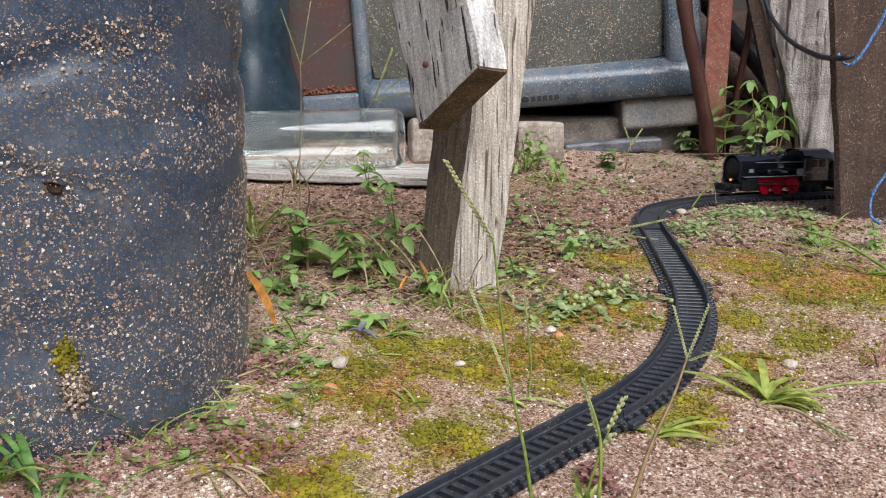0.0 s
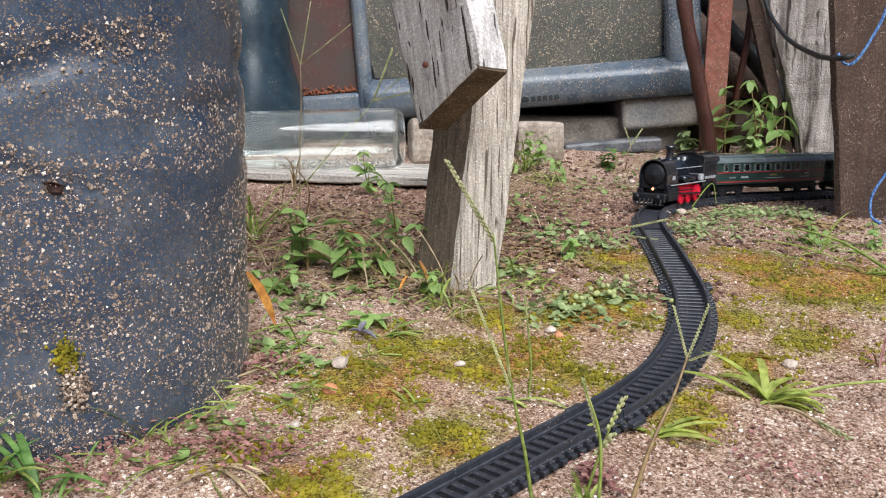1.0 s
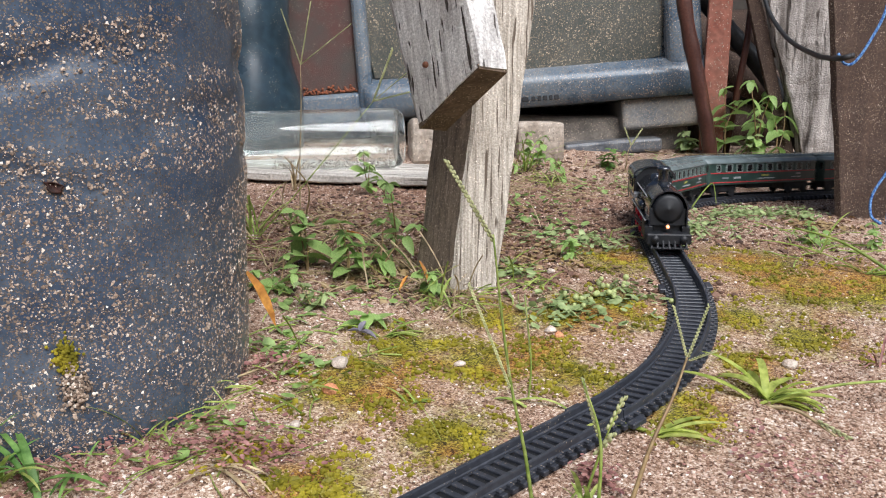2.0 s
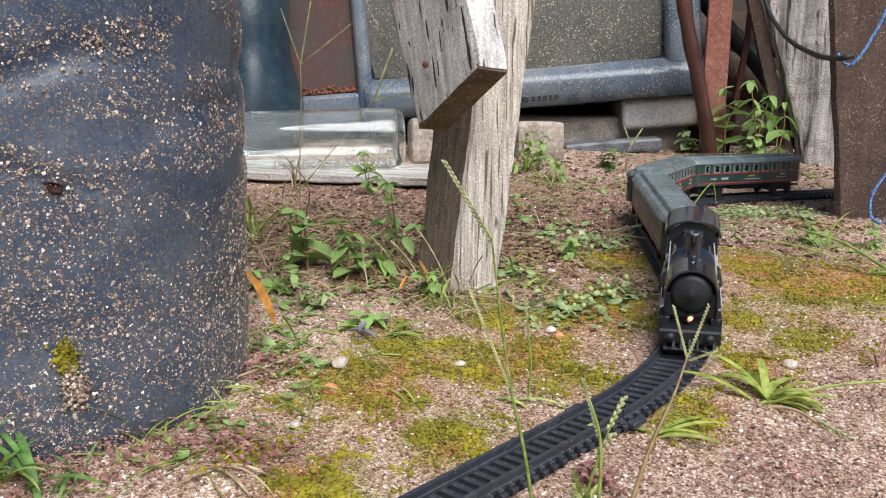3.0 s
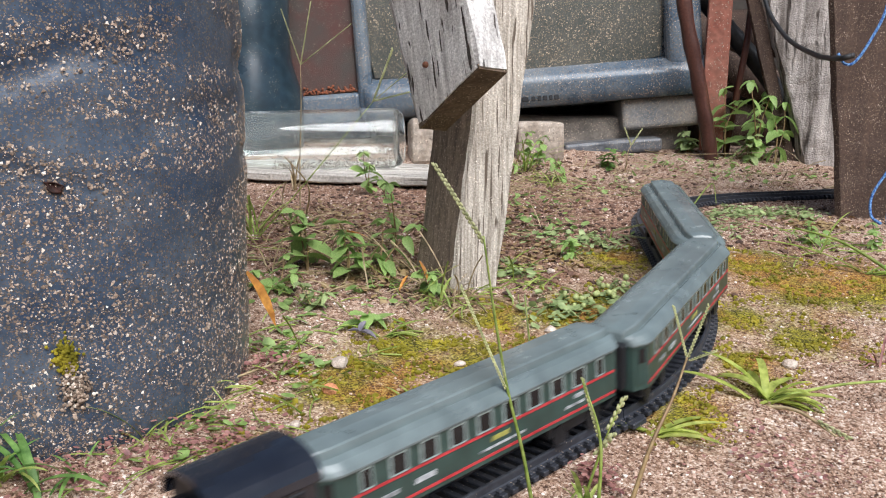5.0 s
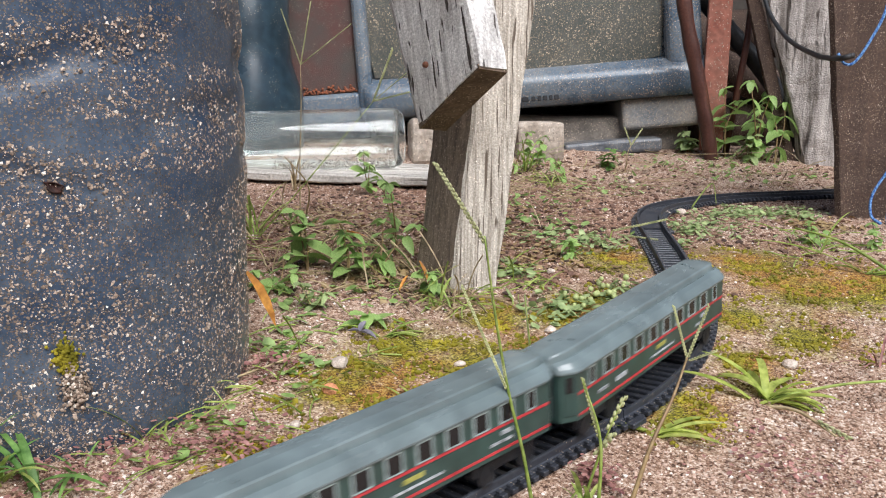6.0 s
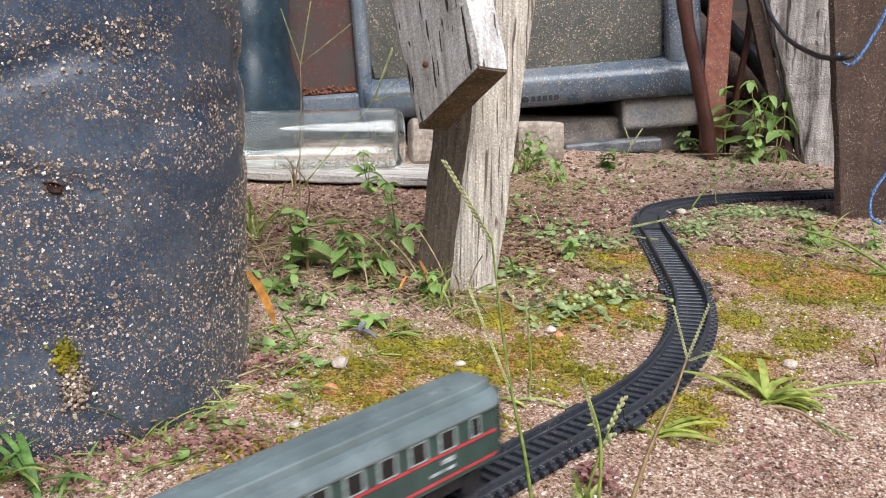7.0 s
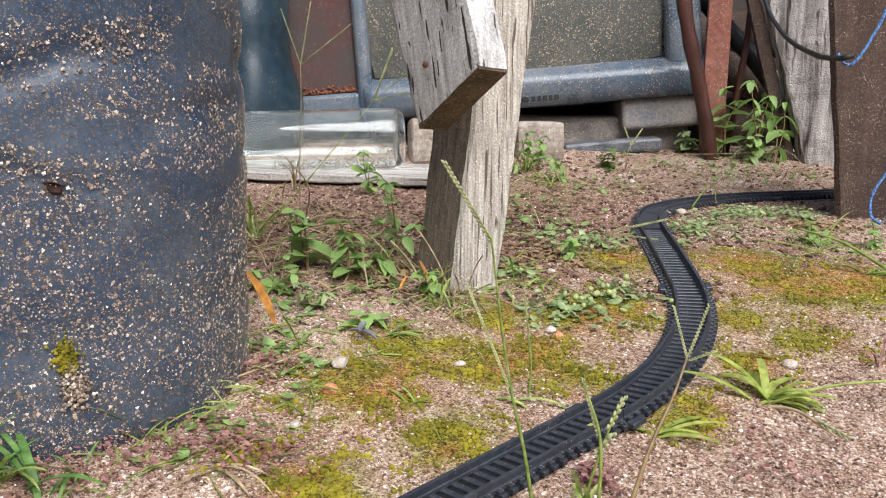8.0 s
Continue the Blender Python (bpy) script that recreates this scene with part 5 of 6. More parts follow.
def weed(x, y, height, leaf, tone="bright", stems=2, seed=0, label="leafy green weed growing from the soil", lean=0.35, pairs=3, z=None, name="weed", group="weeds", hang=(-0.4, 0.75)):
    """A small broad-leaved weed: stems with pairs of leaves."""
    rnd = random.Random(seed)
    w = thing(name, label, "weed", pose(x, y, (soil_z(x, y) if z is None else z) - 0.001), group=group)
    for s in range(stems):
        az = rnd.uniform(0, 6.28)
        ln_ = lean * rnd.uniform(0.3, 1.2)
        h = height * rnd.uniform(0.65, 1.05)
        top = Vector((math.cos(az) * ln_ * h, math.sin(az) * ln_ * h, h))
        mid = top * 0.5 + Vector((rnd.gauss(0, 0.06), rnd.gauss(0, 0.06), 0.03)) * h
        pts = curve_pts([(0, 0, 0), mid, top], 8)
        part("stem", tube(pts, [0.0011 * (1 - 0.06 * i) * (height / 0.08) ** 0.5 for i in range(9)], 6), M_STEM, w)
        for k in range(pairs + 1):
            p = pts[min(8, 2 + int(k * 6 / pairs))]
            size = leaf * (1.0 if k < pairs else 0.65) * rnd.uniform(0.75, 1.15)
            a0 = rnd.uniform(0, 6.28)
            for j in range(2 if k < pairs else 4):
                a = a0 + j * (math.pi if k < pairs else math.pi / 2) + rnd.gauss(0, 0.25)
                tilt = rnd.uniform(*hang)
                m = Matrix.Translation(p) @ Matrix.Rotation(a, 4, "Z") @ Matrix.Rotation(tilt, 4, "Y") @ Matrix.Rotation(rnd.gauss(0, 0.3), 4, "X") @ Matrix.Scale(size, 4)
                share("leaf", rnd.choice(LEAVES[tone]), w, m)
    return w


def tuft(x, y, blades, length, width, seed, material=None, rise=(0.2, 1.1), label="tuft of green grass on the soil", heads=None):
    rnd = random.Random(seed)
    g = thing("grass_tuft", label, "grass", pose(x, y, soil_z(x, y) - 0.001), group="grass tufts")
    for k in range(blades):
        bm = bmesh.new()
        a = heads[k % len(heads)] + rnd.gauss(0, 0.15) if heads else rnd.uniform(0, 6.28)
        blade_mesh(bm, (rnd.gauss(0, 0.003), rnd.gauss(0, 0.003), 0), a, length * rnd.uniform(0.55, 1.1), width * rnd.uniform(0.7, 1.1), rnd.uniform(*rise), rnd.uniform(0.5, 1.5))
        part("blade", bm, material or M_GRASS, g, smooth=True)
    return g


def stalk(ctrl, radius, spikes, label, seed=0, group="seed stalks", material=None, at=None):
    """A grass stem with finger-like seed spikes: (start, end, radius)."""
    rnd = random.Random(seed)
    o = Vector(at if at else ctrl[0])
    g = thing("grass_stalk", label, "grass", Matrix.Translation(o), group=group)
    pts = curve_pts([Vector(c) - o for c in ctrl], 16)
    part("stem", tube(pts, [radius * (1 - 0.035 * i) for i in range(17)], 6), material or M_GRASS, g, smooth=True)
    for a, b, r in spikes:
        r *= 0.78
        a, b = Vector(a) - o, Vector(b) - o
        bm = tube([a, b], r * 0.4, 5)
        d = (b - a)
        n = max(6, int(d.length / (r * 1.5)))
        for k in range(n):
            q = bmesh.ops.create_icosphere(bm, subdivisions=1, radius=1)
            sd = -1 if k % 2 else 1
            side = d.cross(Vector((0, 1, 0))).normalized()
            m = Matrix.Translation(a + d * (k + 0.5) / n + side * sd * r * 0.7) @ d.to_track_quat("Z", "Y").to_matrix().to_4x4() @ Matrix.Rotation(0.35 * sd, 4, "Y") @ Matrix.Diagonal((r * 0.75, r * 0.75, r * 1.7, 1))
            bmesh.ops.transform(bm, matrix=m, verts=q["verts"])
        part("seed_spike", bm, M_SEED, g, "pale spikelets", True)
    return g


# tall stalk before the post, stirred by the train
SWAYER = stalk([(0.047, 0.43, -0.012), (0.042, 0.43, 0.02), (0.035, 0.431, 0.053), (0.0295, 0.43, 0.09), (0.0245, 0.43, 0.133)], 0.0011,
               [((0.0245, 0.43, 0.130), (0.0008, 0.43, 0.170), 0.0012), ((0.034, 0.43, 0.054), (0.0125, 0.432, 0.108), 0.0008), ((0.0335, 0.43, 0.06), (0.0275, 0.433, 0.104), 0.0007)],
               "tall green grass stalk with slim seed spikes", 1)
SWAY_BASE = SWAYER.matrix_basis.copy()
stalk([(0.097, 0.43, -0.012), (0.110, 0.44, 0.02), (0.124, 0.455, 0.04), (0.135, 0.47, 0.058)], 0.0014,
      [((0.135, 0.47, 0.057), (0.1265, 0.472, 0.087), 0.0008), ((0.135, 0.47, 0.057), (0.148, 0.478, 0.086), 0.0009), ((0.136, 0.47, 0.056), (0.154, 0.478, 0.0595), 0.0008)],
      "pinkish grass stalk with three seed spikes", 3, material=M_STEM)
stalk([(-0.163, 1.0, 0.045), (-0.162, 1.0, 0.12), (-0.159, 1.0, 0.18), (-0.158, 1.0, 0.233)], 0.0009,
      [((-0.158, 1.0, 0.233), (-0.178, 1.0, 0.293), 0.0007), ((-0.158, 1.0, 0.233), (-0.145, 1.0, 0.301), 0.0007), ((-0.158, 1.0, 0.233), (-0.101, 1.0, 0.277), 0.0007)],
      "dry three-fingered grass stalk above the plank", 4, material=M_STRAW)
stalk([(-0.20, 0.9, 0.045), (-0.155, 0.9, 0.095), (-0.11, 0.9, 0.147), (-0.07, 0.9, 0.194)], 0.0008,
      [((-0.07, 0.9, 0.194), (-0.05, 0.9, 0.246), 0.0012), ((-0.07, 0.9, 0.194), (-0.033, 0.9, 0.203), 0.0009), ((-0.07, 0.9, 0.194), (-0.03, 0.9, 0.227), 0.0005)],
      "slanting grass stalk with a white seed spike", 5)
stalk([(0.178, 0.93, 0.048), (0.18, 0.93, 0.056), (0.181, 0.93, 0.0575)], 0.0008,
      [((0.181, 0.93, 0.0575), (0.238, 0.925, 0.0705), 0.0013), ((0.185, 0.925, 0.054), (0.221, 0.895, 0.0535), 0.0010)],
      "low grass stalk with two spikes beside the track", 6)
stalk([(0.079, 0.42, -0.012), (0.079, 0.42, 0.03), (0.069, 0.42, 0.062)], 0.0011, [((0.078, 0.42, 0.032), (0.069, 0.42, 0.063), 0.0010)], "short grass stalk by the track", 7)
stalk([(0.075, 0.44, -0.012), (0.083, 0.435, 0.02), (0.092, 0.435, 0.045)], 0.0009, [((0.086, 0.435, 0.03), (0.094, 0.435, 0.048), 0.0016), ((0.08, 0.435, 0.016), (0.088, 0.43, 0.03), 0.0018)], "small grass stalk with fluffy seed", 8)
stalk([(0.055, 0.55, -0.002), (0.057, 0.55, 0.03), (0.052, 0.548, 0.075)], 0.0008, [((0.0565, 0.55, 0.035), (0.052, 0.548, 0.076), 0.0007)], "thin upright grass stalk on moss", 9)
stalk([(0.31, 1.5, 0.07), (0.312, 1.5, 0.10), (0.318, 1.5, 0.115)], 0.001, [((0.318, 1.5, 0.115), (0.306, 1.5, 0.145), 0.0013), ((0.318, 1.5, 0.115), (0.336, 1.5, 0.143), 0.0013)], "straw-coloured forked stalk by the slab", 10, material=M_STRAW)

stalk([(0.42, 0.79, 0.03), (0.405, 0.80, 0.045), (0.375, 0.825, 0.064), (0.343, 0.85, 0.0725)], 0.0021, [], "long arching green blade on the mossy soil", 40)
stalk([(0.325, 1.15, 0.052), (0.345, 1.16, 0.076), (0.362, 1.18, 0.082), (0.352, 1.13, 0.062)], 0.0012, [], "curled green tendril beside the far bend", 47)
# the bright tuft beside the track, and others
tuft(0.21, 0.55, 20, 0.052, 0.0085, 11, heads=[0.0, 0.3, 0.7, -0.35, -0.1, 2.2, 1.4, 2.7, -0.8], rise=(0.2, 0.95), material=M_LIME, label="bright yellow-green grass tuft with broad blades")
stalk([(0.21, 0.545, 0.002), (0.222, 0.525, 0.006), (0.234, 0.498, 0.0005)], 0.0016, [((0.228, 0.51, 0.005), (0.24, 0.492, 0.001), 0.0016)], "runner of the bright grass tuft", 12, material=M_STRAW)
stalk([(0.215, 0.55, 0.006), (0.26, 0.548, 0.016), (0.31, 0.546, 0.02), (0.36, 0.545, 0.024)], 0.0012, [((0.29, 0.547, 0.02), (0.35, 0.545, 0.026), 0.0018)], "long runner of the bright grass tuft", 13)
tuft(0.128, 0.507, 11, 0.05, 0.0085, 14, heads=[0.0, 0.25, -0.25, 0.6, 3.0, 0.1], rise=(0.1, 0.5), material=M_LIME, label="grass tuft with flat green blades beside the rails")
tuft(0.045, 0.545, 2, 0.04, 0.006, 15, heads=[-0.25, 2.6], rise=(0.2, 0.4))
tuft(-0.158, 0.55, 9, 0.05, 0.004, 16, heads=[0.3, 0.8, 1.5, 2.6, -0.4], rise=(0.4, 1.1), label="green grass tuft at the foot of the drum")
tuft(-0.175, 0.49, 6, 0.045, 0.003, 17, rise=(0.3, 1.0), label="thin grass at the foot of the drum")
tuft(-0.235, 0.445, 9, 0.05, 0.004, 117, rise=(0.5, 1.3), label="dark green grass before the drum")
tuft(-0.2, 0.452, 8, 0.035, 0.003, 118, rise=(0.3, 1.2), material=M_LEAFDARK, label="dark green grass before the drum")
tuft(-0.25, 0.43, 8, 0.05, 0.005, 119, rise=(0.5, 1.3), material=M_LEAFDARK, label="dark green grass before the drum")
tuft(-0.216, 0.435, 6, 0.06, 0.006, 18, heads=[2.2, 2.6, -0.5, 1.9], rise=(0.6, 1.2), material=M_LEAFDARK, label="broad green grass blades before the drum")
tuft(0.075, 0.43, 7, 0.03, 0.004, 19, rise=(0.7, 1.4))
tuft(-0.125, 0.46, 6, 0.05, 0.003, 20, rise=(0.2, 0.8), material=M_STRAW, label="straw and thin grass on the soil")
tuft(-0.045, 0.65, 9, 0.04, 0.004, 21, heads=[-0.3, 0.2, 3.0, 0.6], rise=(0.1, 0.7))
tuft(-0.005, 0.715, 9, 0.035, 0.0035, 22, rise=(0.3, 1.1), label="grass tuft at the foot of the post")
tuft(-0.2, 0.92, 12, 0.10, 0.004, 23, rise=(0.8, 1.4), label="long grass growing beside the drum")
tuft(0.135, 1.46, 14, 0.075, 0.004, 24, rise=(0.6, 1.4), label="green grass by the concrete block")
tuft(0.165, 1.36, 9, 0.06, 0.003, 25, rise=(0.4, 1.3))
tuft(-0.22, 1.3, 8, 0.07, 0.004, 26, rise=(0.6, 1.4), material=M_STRAW, label="dry straw by the plank")
tuft(0.40, 0.81, 5, 0.12, 0.006, 27, heads=[-0.1, 0.1, 3.0], rise=(0.15, 0.5), label="long arching grass blades on the soil")
tuft(0.385, 0.89, 6, 0.06, 0.004, 28, rise=(0.3, 1.2))
tuft(-0.02, 0.54, 4, 0.028, 0.003, 29, heads=[0.3, 2.5], rise=(0.3, 0.9))
tuft(0.31, 0.61, 6, 0.045, 0.0022, 30, rise=(0.2, 1.2), material=M_PINK, label="thin pinkish grass on the sand")
tuft(0.3, 1.47, 6, 0.05, 0.0025, 31, rise=(0.5, 1.3), material=M_STRAW, label="dry straw on the bare soil")
tuft(0.085, 0.76, 4, 0.03, 0.003, 32, rise=(0.2, 1.0))
tuft(-0.13, 0.62, 5, 0.04, 0.003, 33, rise=(0.1, 0.8))
tuft(-0.1, 0.5, 5, 0.035, 0.002, 34, rise=(0.3, 1.0), material=M_STRAW, label="thin straw on the soil")
stalk([(-0.15, 0.56, 0.012), (-0.11, 0.58, 0.022), (-0.075, 0.60, 0.032)], 0.0009, [], "straw lying across the soil", 35, material=M_STRAW)
stalk([(-0.155, 0.80, 0.046), (-0.09, 0.83, 0.07), (-0.05, 0.79, 0.06)], 0.001, [], "bent dry stem among weeds", 36, material=M_STRAW)
stalk([(-0.12, 0.9, 0.055), (-0.07, 0.87, 0.065), (-0.02, 0.76, 0.05)], 0.001, [], "bent dry stem among weeds", 37, material=M_STRAW)
stalk([(-0.16, 1.02, 0.058), (-0.15, 0.98, 0.10), (-0.17, 0.95, 0.135)], 0.0013, [], "yellowing grass stem by the plank", 38, material=M_STRAW)
stalk([(0.36, 1.62, 0.10), (0.40, 1.5, 0.10), (0.56, 1.48, 0.105)], 0.0009, [], "dry stem on the bare soil", 39, material=M_STRAW)

# broad-leaved weeds
weed(-0.06, 0.79, 0.06, 0.022, "bright", 3, 142, label="spreading green weed among dry stems", lean=0.8)
weed(-0.14, 0.74, 0.03, 0.018, "bright", 3, 143, lean=0.8, pairs=2)
weed(-0.105, 0.70, 0.02, 0.016, "pale", 3, 144, lean=0.8, pairs=2)
weed(0.11, 1.43, 0.07, 0.02, "bright", 3, 145, lean=0.5)
weed(0.575, 1.535, 0.11, 0.034, "bright", 2, 146, pairs=3, lean=0.35, hang=(0.2, 1.2), label="tall leafy weed growing before the log pile")
weed(-0.125, 0.80, 0.072, 0.026, "bright", 2, 41, label="leafy green weed between drum and post")
weed(-0.085, 0.775, 0.055, 0.022, "bright", 2, 42, label="leafy green weed between drum and post")
weed(-0.045, 0.86, 0.075, 0.018, "bright", 2, 44)
weed(-0.06, 0.665, 0.012, 0.026, "bright", 1, 46, pairs=1, label="low weed with round pale leaves")
weed(-0.105, 1.26, 0.065, 0.024, "bright", 2, 48)
weed(0.15, 1.46, 0.06, 0.02, "bright", 3, 50)
weed(0.185, 1.40, 0.045, 0.018, "bright", 2, 51)
weed(0.28, 1.49, 0.035, 0.02, "deep", 2, 52)
weed(0.555, 1.565, 0.165, 0.034, "bright", 3, 53, pairs=3, hang=(0.1, 1.2), label="tall leafy weed growing before the log pile", lean=0.25)
weed(0.535, 1.55, 0.05, 0.03, "pale", 4, 55, pairs=2)
weed(0.50, 1.57, 0.12, 0.035, "bright", 2, 56, pairs=3, label="tall leafy weed beside the stick", lean=0.2)
weed(0.447, 1.62, 0.035, 0.025, "pale", 5, 57, pairs=2, label="pale rosette weed by the slab")
weed(0.39, 0.92, 0.03, 0.013, "bright", 2, 58)
weed(0.445, 0.9, 0.025, 0.013, "bright", 2, 59)
weed(0.125, 0.855, 0.022, 0.014, "bright", 2, 60)
weed(-0.01, 0.735, 0.025, 0.014, "bright", 3, 61)


def dead_leaf(x, y, z, length, rx, ry, rz, label, tone="dead"):
    g = thing("dead_leaf", label, "leaf", pose(x, y, z, rx, ry, rz), group="dead leaves")
    bm = leaf_bm(length, length * 0.2, 9, 0.1, 0.25, 0.3)
    roughen(bm, length * 0.02, 60, x)
    part("blade", bm, M_DEADLEAF if tone == "dead" else M_STRAW, g, smooth=True)


dead_leaf(-0.1365, 0.60, 0.080, 0.046, 40, 60, 10, "curled dead orange leaf hanging beside the drum")
dead_leaf(-0.02, 0.735, 0.062, 0.022, 0, 55, -40, "withered orange leaf at the foot of the post")
dead_leaf(-0.03, 0.74, 0.048, 0.018, 0, 30, -120, "withered orange leaf at the foot of the post")
dead_leaf(-0.1, 0.86, 0.068, 0.03, 0, 10, 10, "dead orange leaf caught among weeds")
dead_leaf(0.33, 1.45, 0.078, 0.03, 10, -20, 40, "pale brown dry leaf on the soil", "straw")
dead_leaf(0.10, 1.0, 0.058, 0.02, 10, 10, 140, "pale brown dry leaf on the soil", "straw")


def petals():
    g = thing("withered_flower", "withered grey-violet flower lying among grass", "flower", pose(-0.062, 0.64, 0.026))
    for k, (a, l, t) in enumerate(((1.2, 0.012, -0.7), (3.0, 0.010, -0.2), (-0.3, 0.014, 0.15))):
        bm = leaf_bm(l, l * 0.5, 6, 0.05, 0.4, 0.4)
        bmesh.ops.transform(bm, matrix=Matrix.Rotation(a, 4, "Z") @ Matrix.Rotation(t, 4, "Y"), verts=bm.verts)
        part("petal", bm, M_FEATHER, g, smooth=True)


petals()


def cover(name, label, cat, spots, count, size, material, seed, up=0.006):
    """Creeping groundcover: one mat of many small leaves."""
    rnd = random.Random(seed)
    verts, faces = [], []
    for _ in range(count):
        cx, cy, r = rnd.choice(spots)
        x, y = cx + rnd.gauss(0, r * 0.55), cy + rnd.gauss(0, r * 0.55)
        if float(off_track(np.array(x), np.array(y))) < 0.022:
            continue
        z = soil_z(x, y) + rnd.uniform(0.0005, up)
        a, s = rnd.uniform(0, 6.28), size * rnd.uniform(0.5, 1.2)
        tx, ty = rnd.gauss(0, 0.4), rnd.gauss(0, 0.4)
        i = len(verts)
        m = 7
        verts.append((x, y, z - s * 0.12))
        for k in range(m):
            b = a + 2 * math.pi * k / m
            q = s * (0.5 + 0.06 * math.cos(2 * b))
            dx, dy = q * math.cos(b), q * math.sin(b) * 0.85
            verts.append((x + dx, y + dy, z + dx * tx + dy * ty))
        faces += [(i, i + 1 + k, i + 1 + (k + 1) % m) for k in range(m)]
    me = bpy.data.meshes.new(name)
    me.from_pydata(verts, [], faces)
    me.polygons.foreach_set("use_smooth", np.ones(len(faces), bool))
    me.materials.append(material)
    return tagged(new(name, me), label, cat, kind="stuff")


cover("groundcover", "pale creeping groundcover leaves beside the track", "groundcover",
      [(0.31, 1.0, 0.05), (0.35, 1.05, 0.05), (0.38, 1.1, 0.04), (0.27, 0.96, 0.03), (0.235, 0.9, 0.015), (0.43, 1.08, 0.03), (0.16, 0.9, 0.03)], 1000, 0.0060, M_COVER, 71, 0.010)
cover("groundcover", "small pale groundcover leaves on the moss", "groundcover",
      [(0.125, 0.72, 0.04), (0.09, 0.70, 0.03), (0.16, 0.74, 0.025), (0.06, 0.8, 0.03), (0.11, 0.92, 0.04)], 360, 0.0075, M_COVER, 72, 0.006)
cover("groundcover", "low green groundcover by the drum", "groundcover",
      [(-0.12, 0.62, 0.03), (-0.11, 0.68, 0.03), (-0.09, 0.58, 0.03), (-0.14, 0.5, 0.03), (0.4, 0.93, 0.03), (0.45, 1.45, 0.05), (0.6, 1.45, 0.06)], 180, 0.008, M_LEAF, 73, 0.006)
cover("leaf_litter", "brown leaf litter and bark crumbs", "litter",
      [(-0.1, 0.9, 0.09), (0.02, 0.95, 0.09), (-0.15, 1.05, 0.08), (0.05, 1.1, 0.1), (0.1, 0.85, 0.06), (0.44, 1.02, 0.04), (-0.05, 0.78, 0.05)], 1600, 0.006, M_STEM, 74, 0.003)
cover("pink_weed", "creeping dry pinkish weed at the foot of the drum", "weed",
      [(-0.13, 0.49, 0.03), (-0.17, 0.47, 0.03), (-0.21, 0.455, 0.03), (-0.1, 0.47, 0.03), (-0.12, 0.58, 0.02), (0.085, 0.455, 0.012), (0.19, 0.47, 0.04)], 1500, 0.0032, M_PINK, 75, 0.012)


def berries():
    rnd = random.Random(8)
    me = mesh_of(lathe([(0.0003, -1), (0.7, -0.7), (1, 0), (0.7, 0.7), (0.0003, 1)], 10), "berry", M_BERRY)
    for cx, cy, n in ((0.135, 0.735, 10), (0.15, 0.755, 7), (0.115, 0.715, 8), (0.185, 0.715, 1)):
        g = thing("berry_cluster", "cluster of pale green unripe berries on moss", "berries", pose(cx, cy, soil_z(cx, cy)), group="berry clusters")
        for _ in range(n):
            share("berry", me, g, Matrix.Translation((rnd.gauss(0, 0.009), rnd.gauss(0, 0.008), rnd.uniform(0.003, 0.012))) @ Matrix.Scale(rnd.uniform(0.0018, 0.003), 4))


berries()


def pebble(x, y, r, material, label, seed):
    bm = bmesh.new()
    bmesh.ops.create_icosphere(bm, subdivisions=2, radius=r)
    for v in bm.verts:
        v.co.z *= 0.75
    roughen(bm, r * 0.35, 0.8 / r, seed)
    o = part("pebble", bm, material)
    o.location = (x, y, soil_z(x, y) + r * 0.4)
    tagged(o, label, "pebble", "pebbles")


for k, (x, y, r, mt) in enumerate(((-0.072, 0.592, 0.0065, M_STONE), (-0.074, 0.556, 0.005, M_BRICKBIT), (0.248, 0.606, 0.005, M_STONE), (0.083, 0.662, 0.0045, M_STONE),
                                   (0.275, 1.075, 0.005, M_STONE), (0.296, 1.09, 0.007, M_STONE), (-0.09, 0.51, 0.0035, M_STONE), (0.09, 0.5, 0.005, M_STONE), (0.012, 0.604, 0.004, M_STONE), (0.088, 0.648, 0.0035, M_BRICKBIT),
                                   (0.1, 0.8, 0.004, M_STONE), (0.3, 1.4, 0.006, M_STONE))):
    pebble(x, y, r, mt, "pale rounded pebble on the soil" if mt is M_STONE else "orange brick chip on the soil", k)


def scatter(name, label, cat, count, sizes, seed, keep, material, flat=0.7, sink=0.25, power=1.7):
    """Loose grains over the soil, one joined mass."""
    rng = np.random.RandomState(seed)
    ico = bmesh.new()
    bmesh.ops.create_icosphere(ico, subdivisions=1, radius=1)
    bv = np.array([v.co[:] for v in ico.verts])
    bf = np.array([[v.index for v in f.verts] for f in ico.faces])
    ico.free()
    # closer to the path of view the grains lie denser
    y = 0.40 + 1.25 * rng.rand(count) ** power
    x = (rng.rand(count) * 2 - 1) * (0.07 + 0.52 * y) + 0.02
    ok = keep(x, y, rng) & (off_track(x, y) > 0.021)
    x, y = x[ok], y[ok]
    z = gz(x, y) + lumps(x, y) - 0.001
    r = sizes[0] + (sizes[1] - sizes[0]) * rng.rand(len(x)) ** 3
    jit = 1 + 0.8 * (rng.rand(len(x), len(bv), 3) - 0.5)
    v = bv[None] * jit * r[:, None, None]
    v[..., 2] *= flat
    v += np.stack([x, y, z + r * flat * (1 - 2 * sink)], -1)[:, None]
    f = (bf[None] + (np.arange(len(x)) * len(bv))[:, None, None]).reshape(-1, 3)
    me = bpy.data.meshes.new(name)
    me.from_pydata(v.reshape(-1, 3).tolist(), [], f.tolist())
    me.materials.append(material)
    return tagged(new(name, me), label, cat, kind="stuff")


